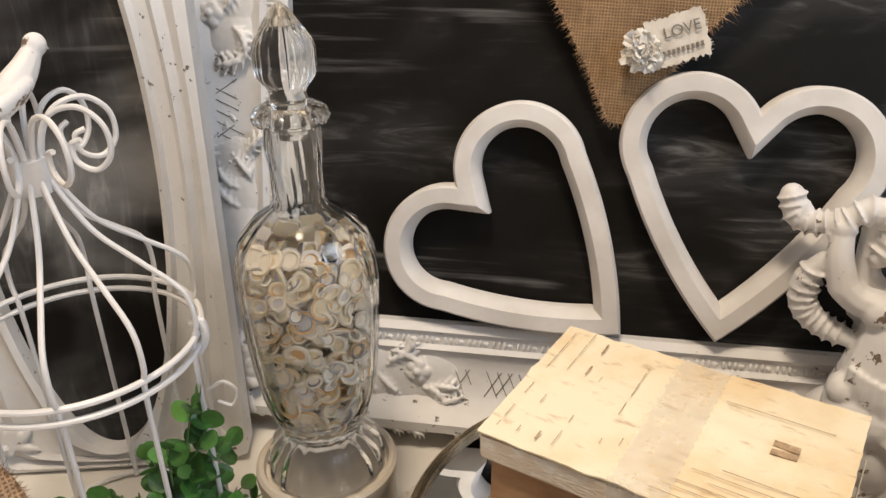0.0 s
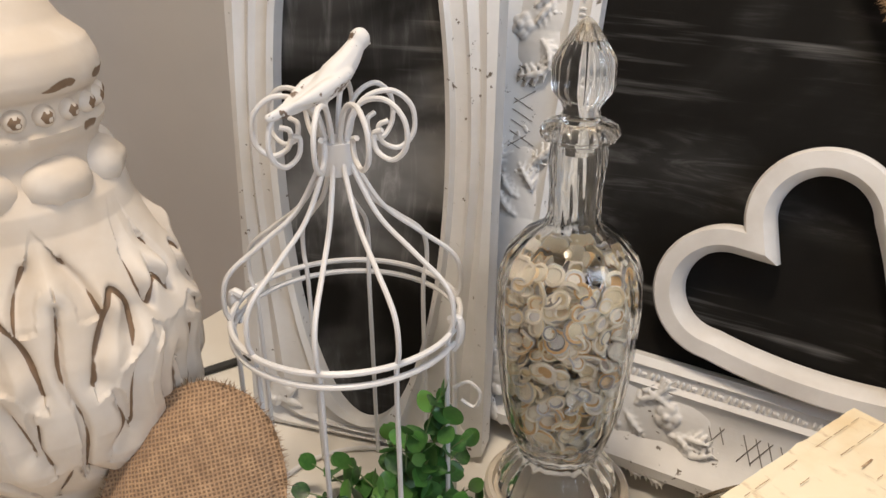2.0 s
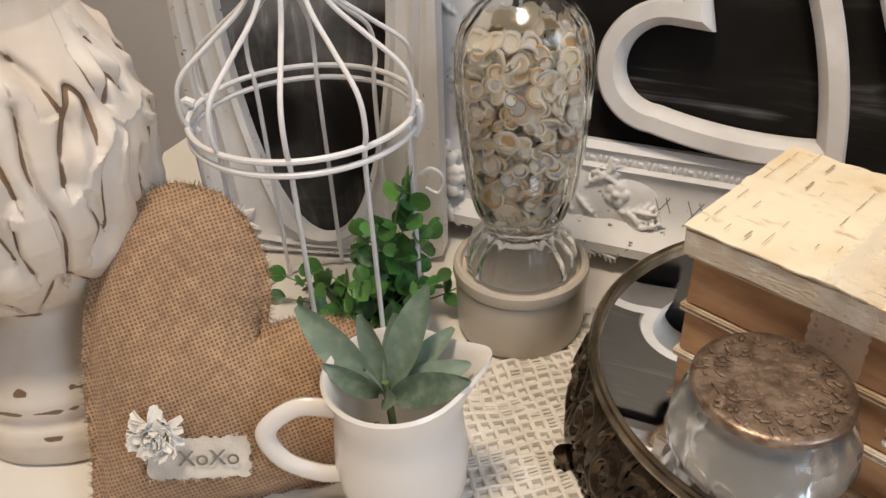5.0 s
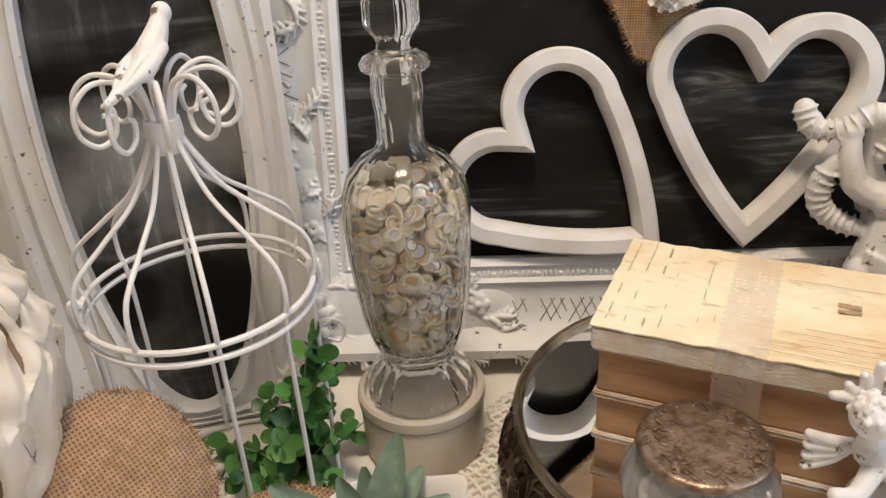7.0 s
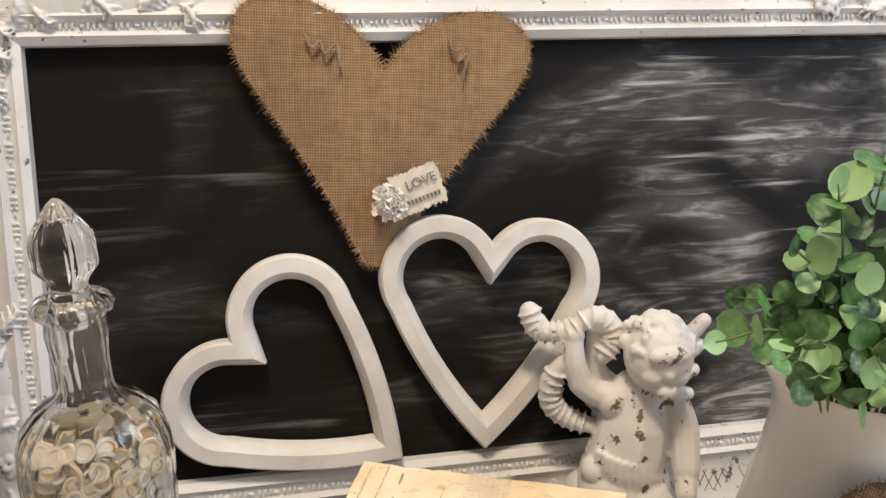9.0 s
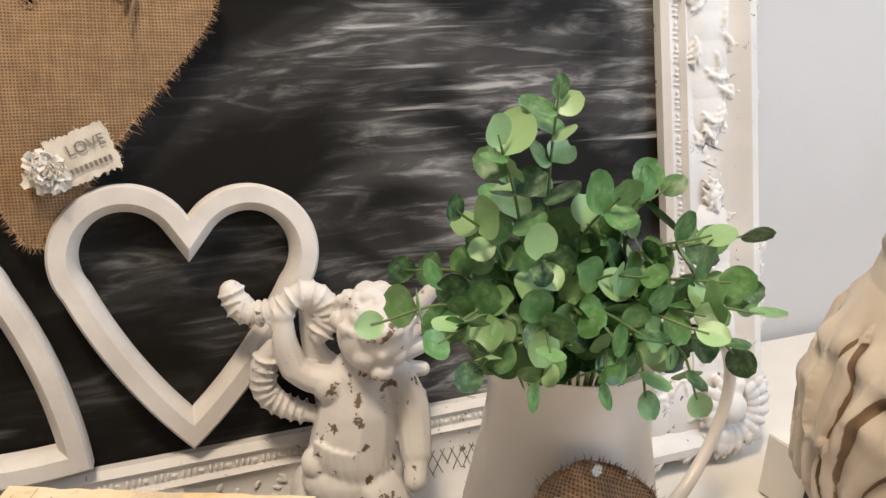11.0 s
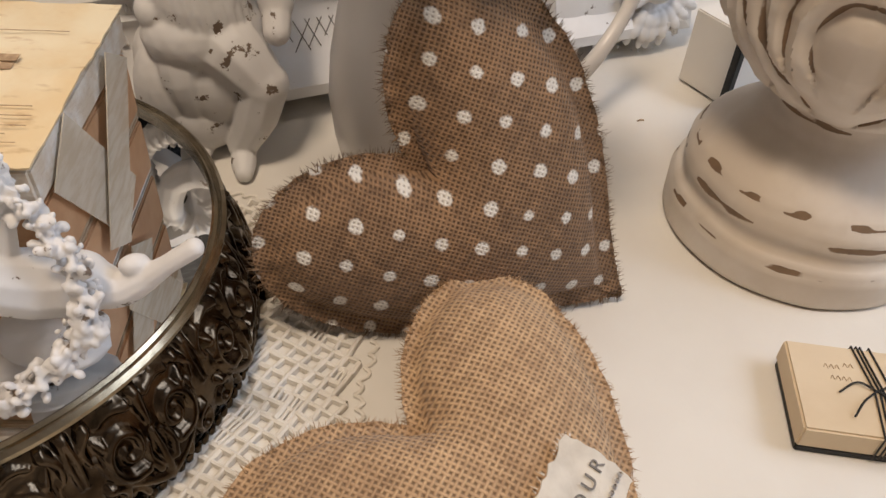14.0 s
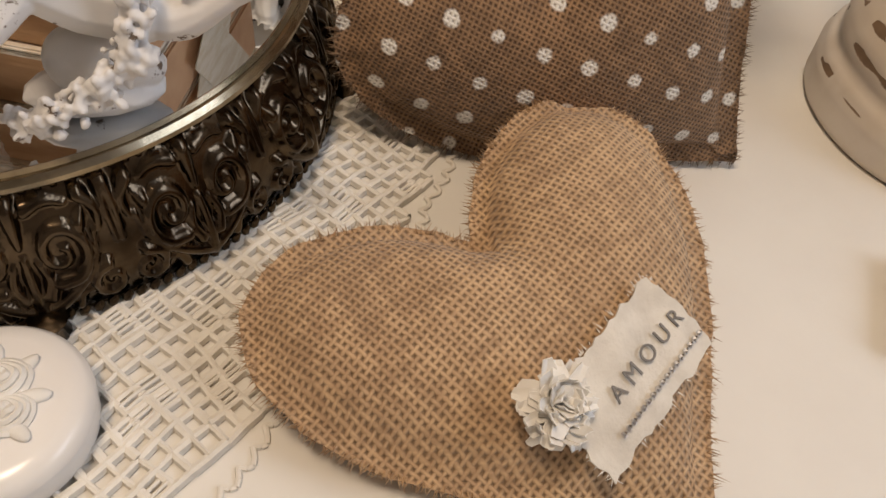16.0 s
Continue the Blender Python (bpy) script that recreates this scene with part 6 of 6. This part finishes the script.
# ---- carving on the board's frame ----
def leaf_lump(bm, p, ln, wd, ang, up, curl=0.5):
    """One carved leaf: a row of shrinking lumps that bends and rises."""
    x, z = p
    a = ang
    for k in range(6):
        f = k / 5
        r = wd * math.sin(math.pi * (0.18 + 0.75 * f)) * 0.62
        blob(bm, (x, -up * (0.55 + 0.45 * math.sin(math.pi * f)), z), max(r, wd * 0.15), (1.25, 0.6, 0.8), (0, -math.degrees(a), 0), 2)
        x += math.cos(a) * ln / 5
        z += math.sin(a) * ln / 5
        a += curl / 5


def acanthus(bm, p, ln, ang, up, curl):
    """A cut leaf: a bent rib with pairs of small lobes."""
    x, z, a = p[0], p[1], ang
    for k in range(5):
        w = ln * 0.20 * math.sin(math.pi * (0.30 + 0.62 * k / 4))
        blob(bm, (x, -up - 0.002 * math.sin(math.pi * k / 4), z), w * 0.62, (1.5, 0.7, 0.8), (0, -math.degrees(a), 0), 1)
        for side in (-1, 1):
            b = a + side * 0.95
            for q in (0.55, 1.15):
                blob(bm, (x + math.cos(b) * w * q * 1.3, -up + 0.0012 * q, z + math.sin(b) * w * q * 1.3), w * (0.62 - 0.2 * q), (1.5, 0.7, 0.75), (0, -math.degrees(b), 0), 1)
        x, z, a = x + math.cos(a) * ln / 4.6, z + math.sin(a) * ln / 4.6, a + curl / 4


def flower_lump(bm, p, r, up):
    for k in range(5):
        a = 2 * math.pi * k / 5
        blob(bm, (p[0] + r * 0.62 * math.cos(a), -up, p[1] + r * 0.62 * math.sin(a)), r * 0.5, (1, 0.6, 1), sub=2)
    blob(bm, (p[0], -up - r * 0.25, p[1]), r * 0.36, sub=2)


def corner_ornament(sx, sz, scale, seed):
    """Shell and acanthus cluster; grows from the corner along both rails. sx, sz: the way inwards."""
    rnd = random.Random(seed)
    bm = bmesh.new()
    U = lambda u, v: (sx * u * scale, sz * v * scale)
    fan0 = math.atan2(sz, sx)
    for k in range(11):
        a = fan0 + math.pi + (k - 5) * 0.27
        leaf_lump(bm, (sx * 0.034 * scale + 0.010 * math.cos(a), sz * 0.034 * scale + 0.010 * math.sin(a)), 0.036 * scale, 0.0095 * scale, a, 0.030, 0.25 * rnd.uniform(-1, 1))
    for k in range(7):
        a = fan0 + (k - 3) * 0.42
        leaf_lump(bm, U(0.036, 0.036), 0.026 * scale, 0.012 * scale, a, 0.034, 0.4 * rnd.uniform(-1, 1))
    blob(bm, (sx * 0.036 * scale, -0.036, sz * 0.036 * scale), 0.012 * scale, (1, 0.7, 1), sub=3)
    for along in (0, 1):
        for k in range(7):
            u, v = (0.050 + 0.020 * k, 0.036) if along == 0 else (0.036, 0.050 + 0.020 * k)
            p = U(u, v)
            blob(bm, (p[0], -0.012, p[1]), (0.034 - 0.002 * k) * scale, (1.0, 0.30, 1.0), (0, 0, 0), 3)
        for k in range(22):
            t, w = 0.048 + 0.0066 * k + rnd.uniform(-0.004, 0.004), rnd.uniform(0.006, 0.068) * (1 - 0.25 * k / 22)
            u, v = (t, w) if along == 0 else (w, t)
            base = math.atan2(0, sx) if along == 0 else math.atan2(sz, 0)
            if k % 5 == 2:
                flower_lump(bm, U(u, v), 0.0075 * scale, 0.021)
            else:
                acanthus(bm, U(u, v), rnd.uniform(0.018, 0.026) * scale, base + rnd.uniform(-1.1, 1.1), 0.0205, rnd.uniform(-2.0, 2.0))
        for k in range(9):
            t = 0.050 + 0.0135 * k
            u, v = (t, 0.003 + 0.004 * rnd.random()) if along == 0 else (0.003 + 0.004 * rnd.random(), t)
            acanthus(bm, U(u, v), 0.017 * scale, (math.atan2(0, sx) if along == 0 else math.atan2(sz, 0)) + rnd.uniform(-0.9, 0.9), 0.027, rnd.uniform(-1.5, 1.5))
    ob = fuse(bm, "corner_ornament", RAIL, 0.0010, 1)
    ob.parent = board
    ob["label"] = "carved shell and acanthus corner"
    return ob


XA, XB, ZA, ZB = X0 - 0.088, X1 + 0.088, Z0 - 0.088, Z1 + 0.088
for x, z, sx, sz, seed in ((XA, ZA, 1, 1, 1), (XB, ZA, -1, 1, 2), (XB, ZB, -1, -1, 3), (XA, ZB, 1, -1, 4)):
    ob = corner_ornament(sx, sz, 1.22, seed)
    ob.matrix_local = Matrix.Translation((x - sx * 0.004, 0.002, z - sz * 0.002))

# beaded inner edge: short lozenges and gaps, one strip a side
for nm, a, b in (("bead_strip", (X0, Z0), (X1, Z0)), ("bead_strip", (X1, Z1), (X0, Z1)), ("bead_strip", (X0, Z1), (X0, Z0)), ("bead_strip", (X1, Z0), (X1, Z1))):
    a, b = Vector(a), Vector(b)
    d = (b - a).normalized()
    o = Vector((d.y, -d.x))
    bm = bmesh.new()
    L = (b - a).length + 0.026
    k = 0
    s = -0.013
    while s < L - 0.013:
        p = a + d * s + o * 0.0135
        longer = k % 4 == 0
        blob(bm, (p.x, -0.0135, p.y), 0.0016, (1.0 if not longer else 1.6, 1.5, 1.0 if longer else 2.0) if abs(d.x) > 0.5 else (2.0 if not longer else 1.0, 1.5, 1.0 if not longer else 1.6), sub=1)
        s += 0.0042 if not longer else 0.0066
        k += 1
    tagged(part(nm, bm, RAIL, board), kind="stuff")

# scored lattice on the flat of the rails
bm = bmesh.new()
rnd = random.Random(41)


def score(a, b):
    a, b = Vector(a), Vector(b)
    d = b - a
    s = Vector((-d.y, d.x)).normalized() * 0.00035
    vs = []
    for q in (a + s, b + s, b - s, a - s):
        dist = min(q.x - X0, X1 - q.x, q.y - Z0, Z1 - q.y)
        h = 0.013 + (0.003 * (-dist - 0.035) / 0.025)
        vs.append(bm.verts.new((q.x, -h - 0.0006, q.y)))
    bm.faces.new(vs)


def lattice(x0, x1, z0, z1, along):
    k = 0
    n = int((x1 - x0 if along else z1 - z0) / 0.0085)
    for i in range(n):
        if rnd.random() < 0.15:
            continue
        if along:
            x = x0 + 0.0085 * i
            f = rnd.uniform(0.5, 1)
            score((x, z1), (x + 0.010 * f, z1 - (z1 - z0) * f))
            if rnd.random() < 0.75:
                score((x + 0.012, z1), (x + 0.012 - 0.014 * f, z1 - (z1 - z0) * f))
        else:
            z = z0 + 0.0085 * i
            f = rnd.uniform(0.5, 1)
            score((x0, z), (x0 + (x1 - x0) * f, z - 0.010 * f))
            if rnd.random() < 0.45:
                score((x0, z - 0.004), (x0 + (x1 - x0) * f, z + 0.010 * f))


lattice(X0 + 0.085, X0 + 0.30, Z0 - 0.058, Z0 - 0.036, True)
lattice(X1 - 0.30, X1 - 0.09, Z0 - 0.058, Z0 - 0.036, True)
lattice(X0 + 0.10, X1 - 0.10, Z1 + 0.036, Z1 + 0.058, True)
lattice(X1 + 0.036, X1 + 0.058, Z0 + 0.10, Z1 - 0.10, False)
lattice(X0 - 0.058, X0 - 0.036, Z0 + 0.10, Z1 - 0.10, False)
tagged(part("scored_lattice", bm, INK, board, "dark worn engraved lines", False), kind="stuff")
for cx0, cz0 in ((X0 + 0.33, Z0 - 0.047), (X0 + 0.42, Z0 - 0.047), (X1 + 0.047, Z0 + 0.20), (X0 - 0.047, Z0 + 0.12), (X0 - 0.047, Z0 + 0.24), (X1 - 0.20, Z1 + 0.047), (X0 + 0.20, Z1 + 0.047), (X0 + 0.055, Z0 - 0.042)):
    bm = bmesh.new()
    for k in range(22):
        a, q = rnd.uniform(0, 2 * math.pi), rnd.uniform(0.003, 0.030)
        at = (q * math.cos(a) * (1.5 if abs(cz0 - Z0) < 0.06 or cz0 > Z1 else 0.6), q * math.sin(a) * (0.6 if abs(cz0 - Z0) < 0.06 or cz0 > Z1 else 1.5))
        leaf_lump(bm, at, rnd.uniform(0.008, 0.013), rnd.uniform(0.0034, 0.0050), a + rnd.uniform(-1, 1), 0.0165, rnd.uniform(-2.2, 2.2))
    for at in ((0, 0), (0.013, 0.004), (-0.012, -0.005)):
        flower_lump(bm, at, 0.0058, 0.0175)
    ob = fuse(bm, "rail_rosette", RAIL, 0.0009, 1)
    ob.parent = board
    ob.location = (cx0, 0.002, cz0)

# oval frame: corner sprays
for sx in (-1, 1):
    for zc, sz in ((0.028, 1), (0.482, -1)):
        bm = bmesh.new()
        for k in range(6):
            leaf_lump(bm, (0, 0), 0.026 - 0.001 * k, 0.0085, math.atan2(sz, -sx) + (k - 2.5) * 0.32, 0.005, rnd.uniform(-0.8, 0.8))
        flower_lump(bm, (0, 0), 0.008, 0.006)
        ob = fuse(bm, "corner_spray", RAIL, 0.0012, 1)
        ob.parent = oval
        ob.location = (sx * 0.080, -0.006, zc)
